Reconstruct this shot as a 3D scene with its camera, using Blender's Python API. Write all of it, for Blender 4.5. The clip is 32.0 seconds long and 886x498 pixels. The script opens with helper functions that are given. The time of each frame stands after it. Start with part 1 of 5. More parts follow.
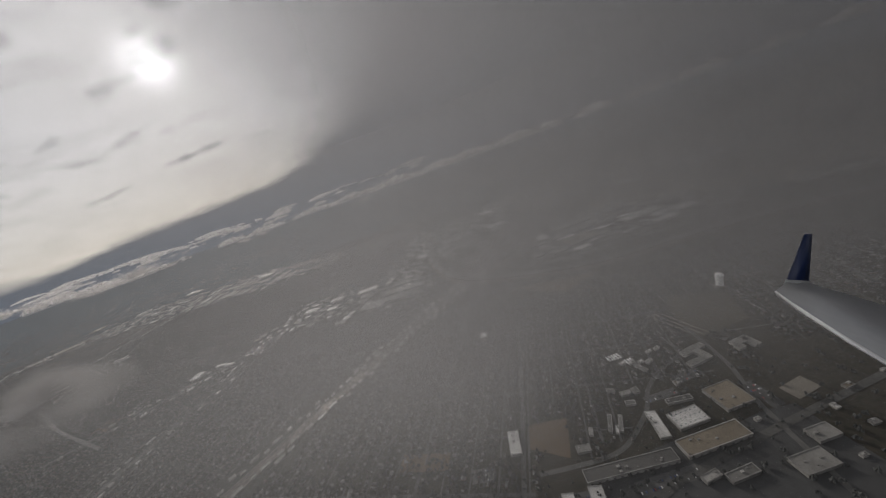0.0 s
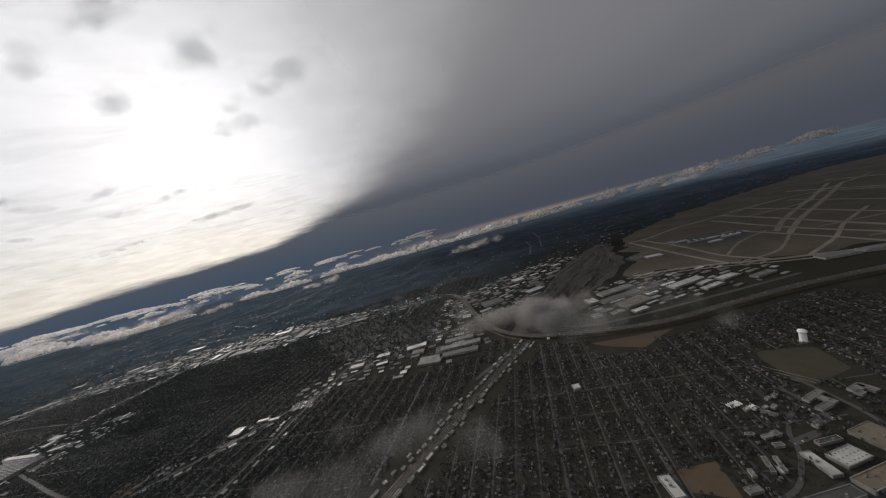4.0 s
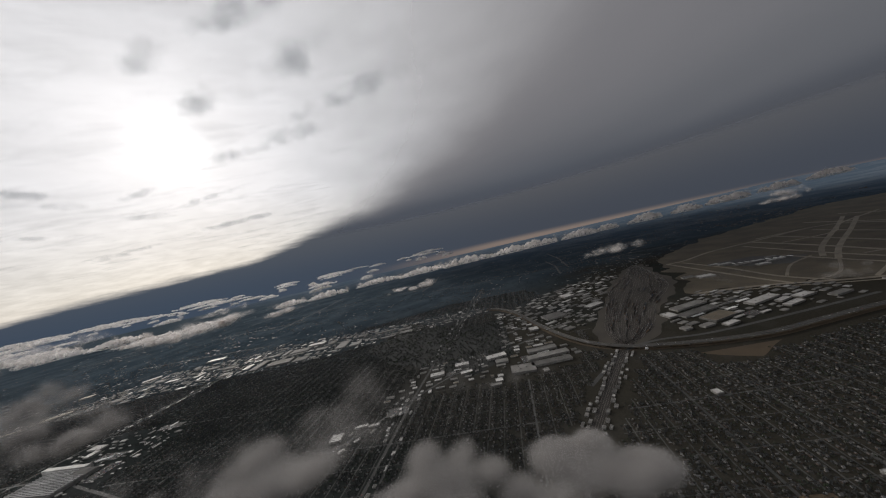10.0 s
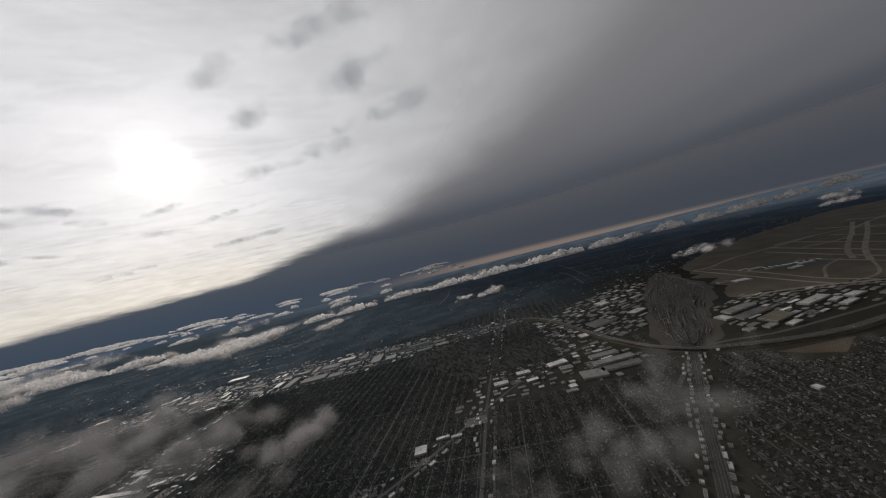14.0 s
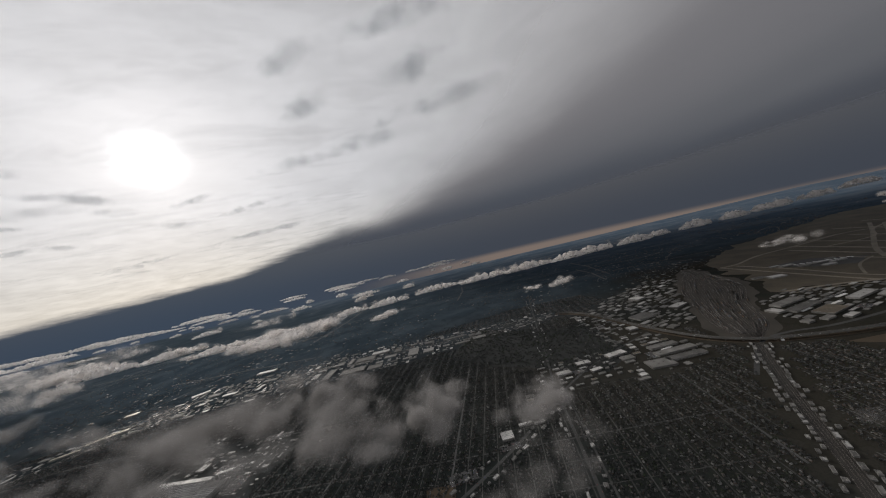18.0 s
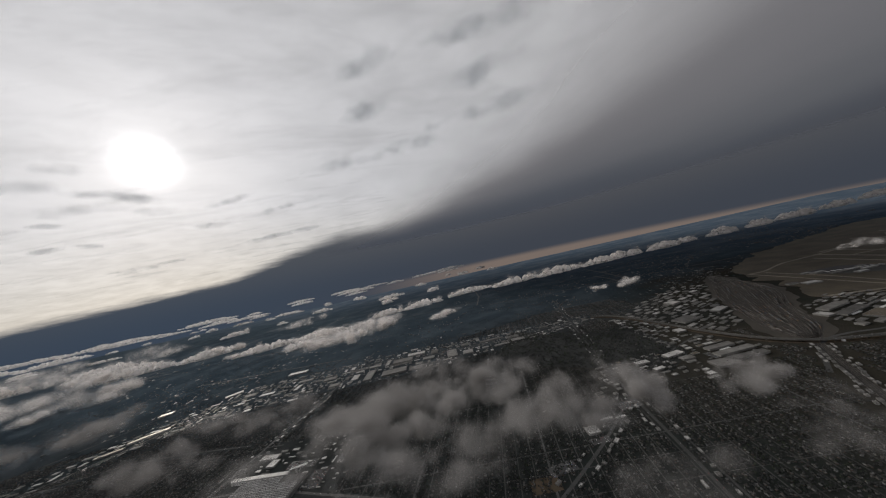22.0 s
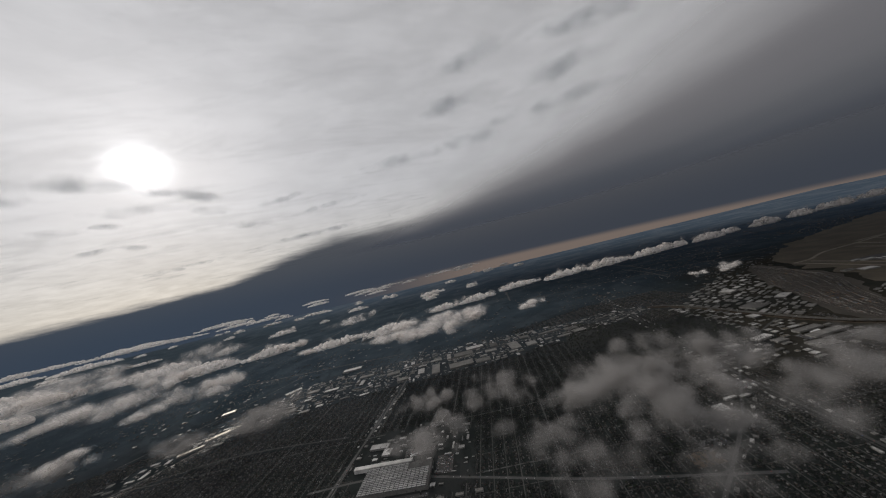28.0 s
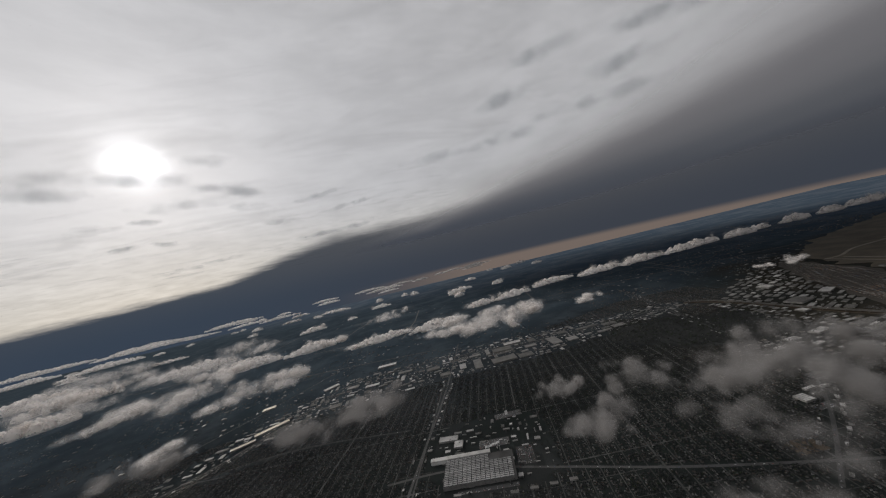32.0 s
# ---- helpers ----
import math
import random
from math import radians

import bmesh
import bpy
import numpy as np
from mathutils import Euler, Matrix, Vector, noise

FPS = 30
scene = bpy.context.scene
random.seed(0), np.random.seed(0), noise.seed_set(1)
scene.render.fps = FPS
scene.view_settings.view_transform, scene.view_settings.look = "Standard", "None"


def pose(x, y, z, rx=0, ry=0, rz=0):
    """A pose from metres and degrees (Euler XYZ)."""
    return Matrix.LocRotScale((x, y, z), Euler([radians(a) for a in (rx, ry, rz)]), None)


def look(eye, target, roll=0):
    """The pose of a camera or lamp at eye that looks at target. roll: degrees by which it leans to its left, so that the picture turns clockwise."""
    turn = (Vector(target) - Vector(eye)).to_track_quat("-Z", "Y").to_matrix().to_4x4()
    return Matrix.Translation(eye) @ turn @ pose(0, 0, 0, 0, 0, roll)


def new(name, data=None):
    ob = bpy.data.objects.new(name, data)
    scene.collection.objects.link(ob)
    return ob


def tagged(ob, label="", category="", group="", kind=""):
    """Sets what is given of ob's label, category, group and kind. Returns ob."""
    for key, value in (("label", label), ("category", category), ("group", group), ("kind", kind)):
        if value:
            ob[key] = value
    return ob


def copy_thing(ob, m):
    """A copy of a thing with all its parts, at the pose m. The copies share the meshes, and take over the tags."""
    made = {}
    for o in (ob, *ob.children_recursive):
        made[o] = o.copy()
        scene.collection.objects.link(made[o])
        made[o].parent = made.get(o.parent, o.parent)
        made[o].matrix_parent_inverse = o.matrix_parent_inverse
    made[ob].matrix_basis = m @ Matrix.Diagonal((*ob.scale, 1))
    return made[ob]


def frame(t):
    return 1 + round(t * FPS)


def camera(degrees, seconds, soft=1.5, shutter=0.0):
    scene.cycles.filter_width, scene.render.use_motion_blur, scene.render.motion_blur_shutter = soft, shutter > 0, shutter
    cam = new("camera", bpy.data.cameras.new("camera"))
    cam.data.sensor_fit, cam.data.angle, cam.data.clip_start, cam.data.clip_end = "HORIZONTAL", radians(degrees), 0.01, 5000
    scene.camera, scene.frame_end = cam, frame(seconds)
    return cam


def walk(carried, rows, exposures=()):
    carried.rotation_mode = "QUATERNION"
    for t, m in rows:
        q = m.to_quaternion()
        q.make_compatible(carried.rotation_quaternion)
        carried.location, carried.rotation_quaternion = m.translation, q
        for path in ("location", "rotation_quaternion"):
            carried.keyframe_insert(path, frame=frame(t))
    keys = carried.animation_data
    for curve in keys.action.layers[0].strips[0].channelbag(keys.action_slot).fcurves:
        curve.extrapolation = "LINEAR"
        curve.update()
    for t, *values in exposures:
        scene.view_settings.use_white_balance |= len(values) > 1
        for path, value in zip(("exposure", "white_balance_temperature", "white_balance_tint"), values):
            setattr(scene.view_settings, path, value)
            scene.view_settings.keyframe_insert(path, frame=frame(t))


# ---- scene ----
# Camera: a passenger jet climbing out over a city, looking sideways through its window.
import itertools
cam = camera(114.0, 32.0, soft=1.15)
ROWS = [
    (0.0, 0.00, 0.00, 230.32, 70.650, 19.060, -2.617),
    (0.5, -17.71, -4.44, 232.12, 71.827, 18.332, -2.852),
    (1.0, -35.38, -8.91, 233.92, 73.658, 17.620, -3.163),
    (1.5, -52.99, -13.41, 235.72, 75.839, 17.363, -3.270),
    (2.0, -70.55, -17.88, 237.54, 78.399, 17.307, -3.412),
    (2.5, -88.04, -22.25, 239.37, 80.394, 17.088, -3.443),
    (3.0, -105.48, -26.37, 241.20, 82.114, 16.622, -3.465),
    (3.5, -122.86, -30.14, 243.05, 83.791, 15.917, -3.331),
    (5.5, -191.44, -35.34, 250.58, 86.570, 14.843, -4.330),
    (6.0, -208.52, -35.01, 252.51, 86.274, 14.528, -4.441),
    (6.5, -225.60, -34.46, 254.44, 86.228, 14.166, -4.421),
    (7.0, -242.69, -33.74, 256.39, 87.145, 13.976, -4.454),
    (7.5, -259.82, -32.86, 258.34, 87.990, 13.718, -4.570),
    (8.0, -276.98, -31.89, 260.30, 88.356, 13.379, -4.701),
    (8.5, -294.18, -30.84, 262.28, 88.552, 13.192, -4.881),
    (9.0, -311.41, -29.73, 264.27, 89.197, 13.187, -5.185),
    (9.5, -328.65, -28.57, 266.28, 89.297, 13.188, -5.427),
    (10.0, -345.91, -27.42, 268.31, 88.799, 13.159, -5.615),
    (10.5, -363.18, -26.31, 270.35, 88.746, 13.148, -5.767),
    (11.0, -380.48, -25.24, 272.43, 88.988, 13.174, -5.875),
    (11.5, -397.84, -24.17, 274.52, 89.620, 13.330, -6.027),
    (12.0, -415.30, -23.00, 276.64, 90.287, 13.516, -6.202),
    (12.5, -432.89, -21.65, 278.79, 90.900, 13.765, -6.393),
    (13.0, -450.62, -20.08, 280.96, 91.421, 14.027, -6.593),
    (13.5, -468.47, -18.29, 283.16, 91.798, 14.161, -6.783),
    (14.0, -486.41, -16.34, 285.39, 91.543, 14.144, -6.962),
    (14.5, -504.42, -14.29, 287.64, 90.922, 14.099, -7.072),
    (16.5, -577.72, -5.26, 297.13, 90.920, 13.782, -7.669),
    (17.0, -596.05, -3.92, 299.50, 90.836, 13.636, -7.775),
    (17.5, -614.37, -2.75, 301.85, 90.931, 13.555, -7.888),
    (18.0, -632.70, -1.74, 304.20, 91.013, 13.468, -8.016),
    (18.5, -651.04, -0.90, 306.53, 91.409, 13.254, -8.032),
    (19.0, -669.44, -0.17, 308.85, 91.787, 13.018, -8.114),
    (19.5, -687.91, 0.50, 311.14, 91.508, 12.844, -8.170),
    (20.0, -706.47, 1.15, 313.42, 91.307, 12.749, -8.225),
    (20.5, -725.10, 1.84, 315.69, 91.437, 12.750, -8.252),
    (21.0, -743.80, 2.60, 317.96, 92.017, 12.732, -8.375),
    (21.5, -762.53, 3.49, 320.23, 92.209, 12.714, -8.518),
    (22.0, -781.30, 4.52, 322.50, 92.211, 12.690, -8.640),
    (22.5, -800.10, 5.70, 324.79, 92.503, 12.750, -8.680),
    (23.0, -818.89, 7.05, 327.09, 92.993, 12.769, -8.666),
    (23.5, -837.68, 8.56, 329.42, 92.900, 12.753, -8.810),
    (24.0, -856.45, 10.22, 331.78, 92.876, 12.736, -8.898),
    (24.5, -875.17, 12.01, 334.16, 93.447, 12.715, -8.982),
    (25.0, -893.86, 13.94, 336.57, 93.424, 12.757, -9.083),
    (25.5, -912.48, 15.98, 339.02, 93.121, 12.814, -9.162),
    (27.5, -985.57, 26.50, 349.53, 92.606, 13.575, -9.264),
    (28.0, -1003.61, 29.27, 352.29, 92.105, 13.720, -9.294),
    (28.5, -1021.62, 32.05, 355.08, 91.885, 13.956, -9.482),
    (29.0, -1039.60, 34.85, 357.88, 92.166, 14.151, -9.628),
    (29.5, -1057.56, 37.64, 360.69, 92.127, 14.327, -9.751),
    (30.0, -1075.49, 40.40, 363.51, 91.776, 14.541, -9.819),
    (30.5, -1093.41, 43.14, 366.35, 91.978, 14.719, -9.829),
    (31.0, -1111.32, 45.85, 369.18, 92.421, 14.763, -9.875),
    (31.5, -1129.21, 48.55, 372.02, 92.386, 14.490, -9.835),
    (32.0, -1147.10, 51.25, 374.86, 91.887, 13.782, -9.567),
]
walk(cam, [(t, pose(x, y, z, rx, ry, rz)) for t, x, y, z, rx, ry, rz in ROWS],
     [(0, 0.34, 6500, 11), (0.7, 0.30, 6500, 11), (3, 0.32, 6500, 11), (6, 0.22, 6500, 11), (9, 0.18, 6500, 11), (12, 0.13, 6500, 11), (16, 0.06, 6500, 11), (20, 0.0, 6500, 11), (24, -0.09, 6500, 11), (28, -0.14, 6500, 11), (32, -0.16, 6500, 11)])
scene.cycles.transparent_max_bounces = 128

# ---- world, sun ----
SUN_AZ, SUN_EL = radians(124.6), radians(22.4)
SUN_DIR = Vector((math.cos(SUN_EL) * math.cos(SUN_AZ), math.cos(SUN_EL) * math.sin(SUN_AZ), math.sin(SUN_EL)))


class Nodes:
    """Short hand for node trees."""

    def __init__(self, tree):
        self.t = tree
        tree.nodes.clear()

    def n(self, kind, **settings):
        node = self.t.nodes.new(kind)
        for key, value in settings.items():
            if key == "op":
                node.operation = value
            elif key == "blend":
                node.blend_type = value
            elif key == "dims":
                node.noise_dimensions = value
            elif key == "feature":
                node.feature = value
        return node

    def put(self, node, socket, value):
        s = node.inputs[socket]
        if isinstance(value, bpy.types.NodeSocket):
            self.t.links.new(value, s)
        else:
            s.default_value = value

    def math(self, op, a, b=0.0, c=0.0, clamp=False):
        node = self.n("ShaderNodeMath", op=op)
        node.use_clamp = clamp
        for i, v in enumerate((a, b, c)):
            self.put(node, i, v)
        return node.outputs[0]

    def vmath(self, op, a, b=(0, 0, 0)):
        node = self.n("ShaderNodeVectorMath", op=op)
        self.put(node, 0, a)
        self.put(node, 1, b)
        return node.outputs["Value"] if op in ("DOT_PRODUCT", "LENGTH") else node.outputs["Vector"]

    def mix(self, f, a, b):
        node = self.n("ShaderNodeMix")
        node.data_type = "RGBA"
        self.put(node, 0, f)
        self.put(node, 6, a if isinstance(a, bpy.types.NodeSocket) else (*a, 1))
        self.put(node, 7, b if isinstance(b, bpy.types.NodeSocket) else (*b, 1))
        return node.outputs[2]

    def step(self, v, a, b, lo=0.0, hi=1.0):
        node = self.n("ShaderNodeMapRange")
        node.interpolation_type = "SMOOTHSTEP"
        for k, x in (("Value", v), ("From Min", a), ("From Max", b), ("To Min", lo), ("To Max", hi)):
            self.put(node, k, x)
        return node.outputs[0]

    def ramp(self, v, a, b, lo, hi):
        node = self.n("ShaderNodeMapRange")
        for k, x in (("Value", v), ("From Min", a), ("From Max", b), ("To Min", lo), ("To Max", hi)):
            self.put(node, k, x)
        return node.outputs[0]

    def noise(self, vec, scale, detail=4.0, rough=0.5, w=None, dist=0.0):
        node = self.n("ShaderNodeTexNoise", dims="3D" if w is None else "4D")
        self.put(node, "Vector", vec)
        self.put(node, "Scale", scale)
        self.put(node, "Detail", detail)
        self.put(node, "Roughness", rough)
        self.put(node, "Distortion", dist)
        if w is not None:
            self.put(node, "W", w)
        return node.outputs["Fac"]

    def xyz(self, vec):
        node = self.n("ShaderNodeSeparateXYZ")
        self.put(node, 0, vec)
        return node.outputs


world = bpy.data.worlds.new("overcast_sky")
scene.world = world
world.use_nodes = True
k = Nodes(world.node_tree)
way = k.n("ShaderNodeTexCoord").outputs["Generated"]
dx, dy, dz = k.xyz(way)
sky = k.n("ShaderNodeTexSky")
sky.sky_type = "NISHITA"
sky.sun_disc = False
sky.sun_elevation = SUN_EL
sky.sun_rotation = math.pi / 2 - SUN_AZ
# thin bright overcast above, glowing round the veiled sun
facing = k.vmath("DOT_PRODUCT", way, tuple(SUN_DIR))
away = k.math("ARCCOSINE", k.math("MINIMUM", facing, 1.0))
core = k.math("MULTIPLY", k.math("EXPONENT", k.math("MULTIPLY", k.math("MULTIPLY", away, away), -560.0)), 1.3)
halo = k.math("MULTIPLY", k.math("EXPONENT", k.math("MULTIPLY", away, -3.2)), 0.44)
streak = k.noise(k.vmath("MULTIPLY", way, (1, 1, 3.5)), 5.0, 6.0, 0.6)
dapple = k.noise(k.vmath("MULTIPLY", way, (1, 1, 5.0)), 26.0, 5.0, 0.62)
veil = k.math("ADD", k.step(streak, 0.25, 0.75, 0.425, 0.515), halo)
veil = k.math("MULTIPLY", veil, k.math("ADD", 1.0, k.math("MULTIPLY", k.step(dz, 0.34, 0.08), k.ramp(dapple, 0.3, 0.7, -0.16, 0.10))))
veil = k.math("ADD", veil, core)
over = k.mix(k.step(dz, 0.0, 0.3), (1.0, 0.95, 0.87), (0.985, 0.985, 1.0))
lit = k.n("ShaderNodeVectorMath", op="SCALE")
k.put(lit, 0, over)
k.put(lit, "Scale", veil)
clear_sky = k.n("ShaderNodeVectorMath", op="SCALE")
k.put(clear_sky, 0, sky.outputs[0])
k.put(clear_sky, "Scale", 0.005)
lit_all = k.vmath("ADD", lit.outputs[0], clear_sky.outputs[0])
# distance under the cloud: slate blue, with a strip of clear evening-coloured sky along one side
strip = k.math("MULTIPLY", k.step(k.math("DIVIDE", dx, k.math("MAXIMUM", dy, 0.05)), -0.25, 0.35), k.step(dz, -0.028, -0.046))
bearing = k.math("DIVIDE", dx, k.math("MAXIMUM", dy, 0.05))
low = k.mix(k.step(bearing, -0.9, 0.6), k.mix(k.step(dz, -0.02, 0.12), (0.043, 0.061, 0.090), (0.072, 0.083, 0.100)), k.mix(k.step(dz, -0.02, 0.16), (0.050, 0.058, 0.074), (0.086, 0.089, 0.097)))
low = k.mix(strip, low, (0.185, 0.148, 0.128))
edge = k.math("ADD", dz, k.math("MULTIPLY", k.math("SUBTRACT", k.noise(k.vmath("MULTIPLY", way, (1, 1, 9)), 9.0, 8.0, 0.65), 0.5), 0.030))
front = k.math("ADD", k.ramp(bearing, -1.4, -0.32, 0.026, 0.076), k.ramp(bearing, -0.50, -0.18, 0.0, 0.055))
full = k.mix(k.step(k.math("SUBTRACT", edge, front), -0.005, k.ramp(bearing, -0.55, -0.15, 0.018, 0.045)), low, lit_all)
full = k.mix(k.step(dz, -0.09, -0.12), full, (0.03, 0.04, 0.05))
own = k.n("ShaderNodeBackground")
k.put(own, "Color", full)
k.put(own, "Strength", 1.0)
k.put(k.n("ShaderNodeOutputWorld"), 0, own.outputs[0])

lamp = bpy.data.lights.new("sun", "SUN")
lamp.energy, lamp.angle, lamp.color = 1.5, radians(10), (1.0, 0.93, 0.82)
sun = new("sun", lamp)
sun.matrix_world = look(SUN_DIR * 100, (0, 0, 0))


# ---- materials ----
def material(name, build):
    m = bpy.data.materials.new(name)
    m.use_nodes = True
    q = Nodes(m.node_tree)
    out = q.n("ShaderNodeOutputMaterial")
    q.put(out, 0, build(q))
    return m


def surface(name, dark, light, rough=0.8, scale=0.3, fine=3.0, metal=0.0, vary=0.25, bump=0.0, island=False, stain=None):
    """A plain surface with patches, grain and a tone of its own for every object or island."""

    def build(q):
        pos = q.n("ShaderNodeNewGeometry").outputs["Position"]
        big = q.noise(pos, scale, 5.0, 0.55)
        small = q.noise(pos, fine, 3.0, 0.6)
        f = q.math("ADD", q.math("MULTIPLY", big, 0.7), q.math("MULTIPLY", small, 0.3))
        col = q.mix(q.step(f, 0.32, 0.68), dark, light)
        if stain:
            col = q.mix(q.step(q.noise(pos, scale * 2.3, 6.0, 0.7), 0.56, 0.70, 0.0, 0.75), col, stain)
        rnd = q.n("ShaderNodeNewGeometry").outputs["Random Per Island"] if island else q.n("ShaderNodeObjectInfo").outputs["Random"]
        tone = q.n("ShaderNodeVectorMath", op="SCALE")
        q.put(tone, 0, col)
        q.put(tone, "Scale", q.math("MULTIPLY_ADD", rnd, 2 * vary, 1 - vary))
        b = q.n("ShaderNodeBsdfPrincipled")
        q.put(b, "Base Color", tone.outputs[0])
        q.put(b, "Roughness", rough)
        q.put(b, "Metallic", metal)
        if bump:
            bn = q.n("ShaderNodeBump")
            q.put(bn, "Height", small)
            q.put(bn, "Strength", bump)
            q.put(b, "Normal", bn.outputs[0])
        return b.outputs[0]

    return material(name, build)


def many_toned(name, tones, rough=0.8, island=True):
    """One of several paints for every object or island."""

    def build(q):
        pos = q.n("ShaderNodeNewGeometry").outputs["Position"]
        rnd = q.n("ShaderNodeNewGeometry").outputs["Random Per Island"] if island else q.n("ShaderNodeObjectInfo").outputs["Random"]
        ramp = q.n("ShaderNodeValToRGB")
        ramp.color_ramp.interpolation = "CONSTANT"
        while len(ramp.color_ramp.elements) < len(tones):
            ramp.color_ramp.elements.new(0.5)
        for i, (e, c) in enumerate(zip(ramp.color_ramp.elements, tones)):
            e.position, e.color = i / len(tones), (*c, 1)
        q.put(ramp, 0, rnd)
        col = q.mix(q.step(q.noise(pos, 0.8, 4.0), 0.3, 0.75, 0.0, 0.35), ramp.outputs[0], (0.08, 0.075, 0.07))
        b = q.n("ShaderNodeBsdfPrincipled")
        q.put(b, "Base Color", col)
        q.put(b, "Roughness", rough)
        return b.outputs[0]

    return material(name, build)


def ground_look(q):
    pos = q.n("ShaderNodeNewGeometry").outputs["Position"]
    patch = q.noise(pos, 0.004, 6.0, 0.6)
    lots = q.n("ShaderNodeTexVoronoi")
    q.put(lots, "Vector", pos)
    q.put(lots, "Scale", 0.035)
    lot = q.xyz(lots.outputs["Color"])[0]
    grain = q.noise(pos, 0.35, 5.0, 0.7)
    a = q.mix(q.step(patch, 0.40, 0.62), (0.028, 0.030, 0.031), (0.043, 0.044, 0.044))
    a = q.mix(q.step(lot, 0.55, 0.95, 0.0, 0.6), a, (0.057, 0.059, 0.060))
    a = q.mix(q.step(grain, 0.45, 0.75, 0.0, 0.75), a, (0.020, 0.024, 0.026))
    east = q.step(q.math("ADD", q.xyz(pos)[0], q.math("MULTIPLY", patch, 300.0)), -700.0, 100.0)
    a = q.mix(q.math("MULTIPLY", east, 0.6), a, q.mix(q.step(grain, 0.35, 0.7), (0.052, 0.043, 0.031), (0.030, 0.030, 0.020)))
    wood = q.step(q.noise(pos, 0.0012, 5.0, 0.6), 0.46, 0.60)
    a = q.mix(q.math("MULTIPLY", wood, 0.75), a, (0.022, 0.027, 0.026))
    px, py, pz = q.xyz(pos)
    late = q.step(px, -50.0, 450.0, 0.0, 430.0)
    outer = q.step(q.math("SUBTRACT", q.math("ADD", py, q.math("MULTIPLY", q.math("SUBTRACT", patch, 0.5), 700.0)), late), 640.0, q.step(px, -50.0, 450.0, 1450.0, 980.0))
    # distance haze is painted in: the outer woods turn bluish
    hazed_forest = q.mix(q.step(q.noise(pos, 0.006, 6.0, 0.65), 0.40, 0.66), (0.038, 0.054, 0.068), (0.064, 0.082, 0.098))
    a = q.mix(outer, a, hazed_forest)
    # farther out the ground colour grows paler and bluer, as haze would
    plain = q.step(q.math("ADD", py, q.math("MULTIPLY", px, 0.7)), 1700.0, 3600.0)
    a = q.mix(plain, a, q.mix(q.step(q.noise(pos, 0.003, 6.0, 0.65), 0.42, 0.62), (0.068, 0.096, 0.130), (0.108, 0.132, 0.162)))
    b = q.n("ShaderNodeBsdfDiffuse")
    q.put(b, "Color", a)
    return b.outputs[0]


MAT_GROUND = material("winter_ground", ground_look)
MAT_GRASS = surface("dry_grass", (0.058, 0.049, 0.035), (0.112, 0.092, 0.062), 0.95, 0.012, 0.4, stain=(0.050, 0.046, 0.036))
MAT_FIELD = surface("bare_field", (0.062, 0.045, 0.028), (0.085, 0.060, 0.036), 0.95, 0.03, 0.5, vary=0.15)
MAT_COMMON = surface("winter_turf", (0.034, 0.031, 0.020), (0.052, 0.045, 0.029), 0.95, 0.04, 0.6, stain=(0.030, 0.030, 0.020))
MAT_STREET = surface("worn_street", (0.040, 0.040, 0.038), (0.068, 0.067, 0.064), 0.9, 0.06, 0.9, vary=0.3)
MAT_DARK_ROOF = surface("dark_bitumen_roof", (0.042, 0.041, 0.040), (0.068, 0.066, 0.063), 0.85, 0.05, 0.6, vary=0.15, stain=(0.03, 0.03, 0.03))
MAT_ASPHALT = surface("asphalt", (0.028, 0.029, 0.030), (0.045, 0.046, 0.047), 0.85, 0.05, 1.0, vary=0.15)
MAT_LOT = surface("worn_parking_asphalt", (0.045, 0.045, 0.045), (0.076, 0.076, 0.075), 0.9, 0.05, 0.7, vary=0.35)
MAT_CONCRETE = surface("pale_concrete", (0.095, 0.086, 0.073), (0.155, 0.140, 0.118), 0.85, 0.04, 0.6, vary=0.12)
MAT_VIADUCT = surface("weathered_viaduct_concrete", (0.085, 0.079, 0.070), (0.15, 0.138, 0.12), 0.85, 0.04, 0.6, vary=0.1)
MAT_RUNWAY = surface("runway_concrete", (0.17, 0.148, 0.116), (0.27, 0.235, 0.185), 0.85, 0.02, 0.3, vary=0.12)
MAT_BALLAST = surface("rail_ballast", (0.026, 0.024, 0.022), (0.046, 0.042, 0.037), 0.95, 0.06, 0.9, vary=0.5)
MAT_YARD = surface("yard_earth", (0.034, 0.030, 0.025), (0.054, 0.047, 0.038), 0.95, 0.015, 0.3)
MAT_RAIL = surface("steel_rail", (0.16, 0.14, 0.12), (0.30, 0.27, 0.24), 0.4, 0.5, 3.0, metal=0.8)
MAT_WHITE_ROOF = surface("white_membrane_roof", (0.30, 0.295, 0.285), (0.54, 0.53, 0.515), 0.6, 0.05, 0.5, vary=0.22, stain=(0.30, 0.29, 0.27))
MAT_METAL_ROOF = surface("sheet_metal_roof", (0.34, 0.295, 0.225), (0.46, 0.40, 0.31), 0.5, 0.05, 0.5, vary=0.1, metal=0.1)
MAT_GREY_ROOF = surface("grey_flat_roof", (0.105, 0.102, 0.095), (0.175, 0.170, 0.162), 0.8, 0.05, 0.5, vary=0.35, stain=(0.09, 0.085, 0.08))
MAT_TAN_ROOF = surface("tan_gravel_roof", (0.105, 0.088, 0.066), (0.155, 0.130, 0.098), 0.9, 0.05, 0.6, vary=0.12, stain=(0.08, 0.068, 0.052))
MAT_WHITE_ROOF_S = surface("white_roofs_far", (0.25, 0.245, 0.237), (0.48, 0.47, 0.46), 0.6, 0.05, 0.5, vary=0.35, island=True)
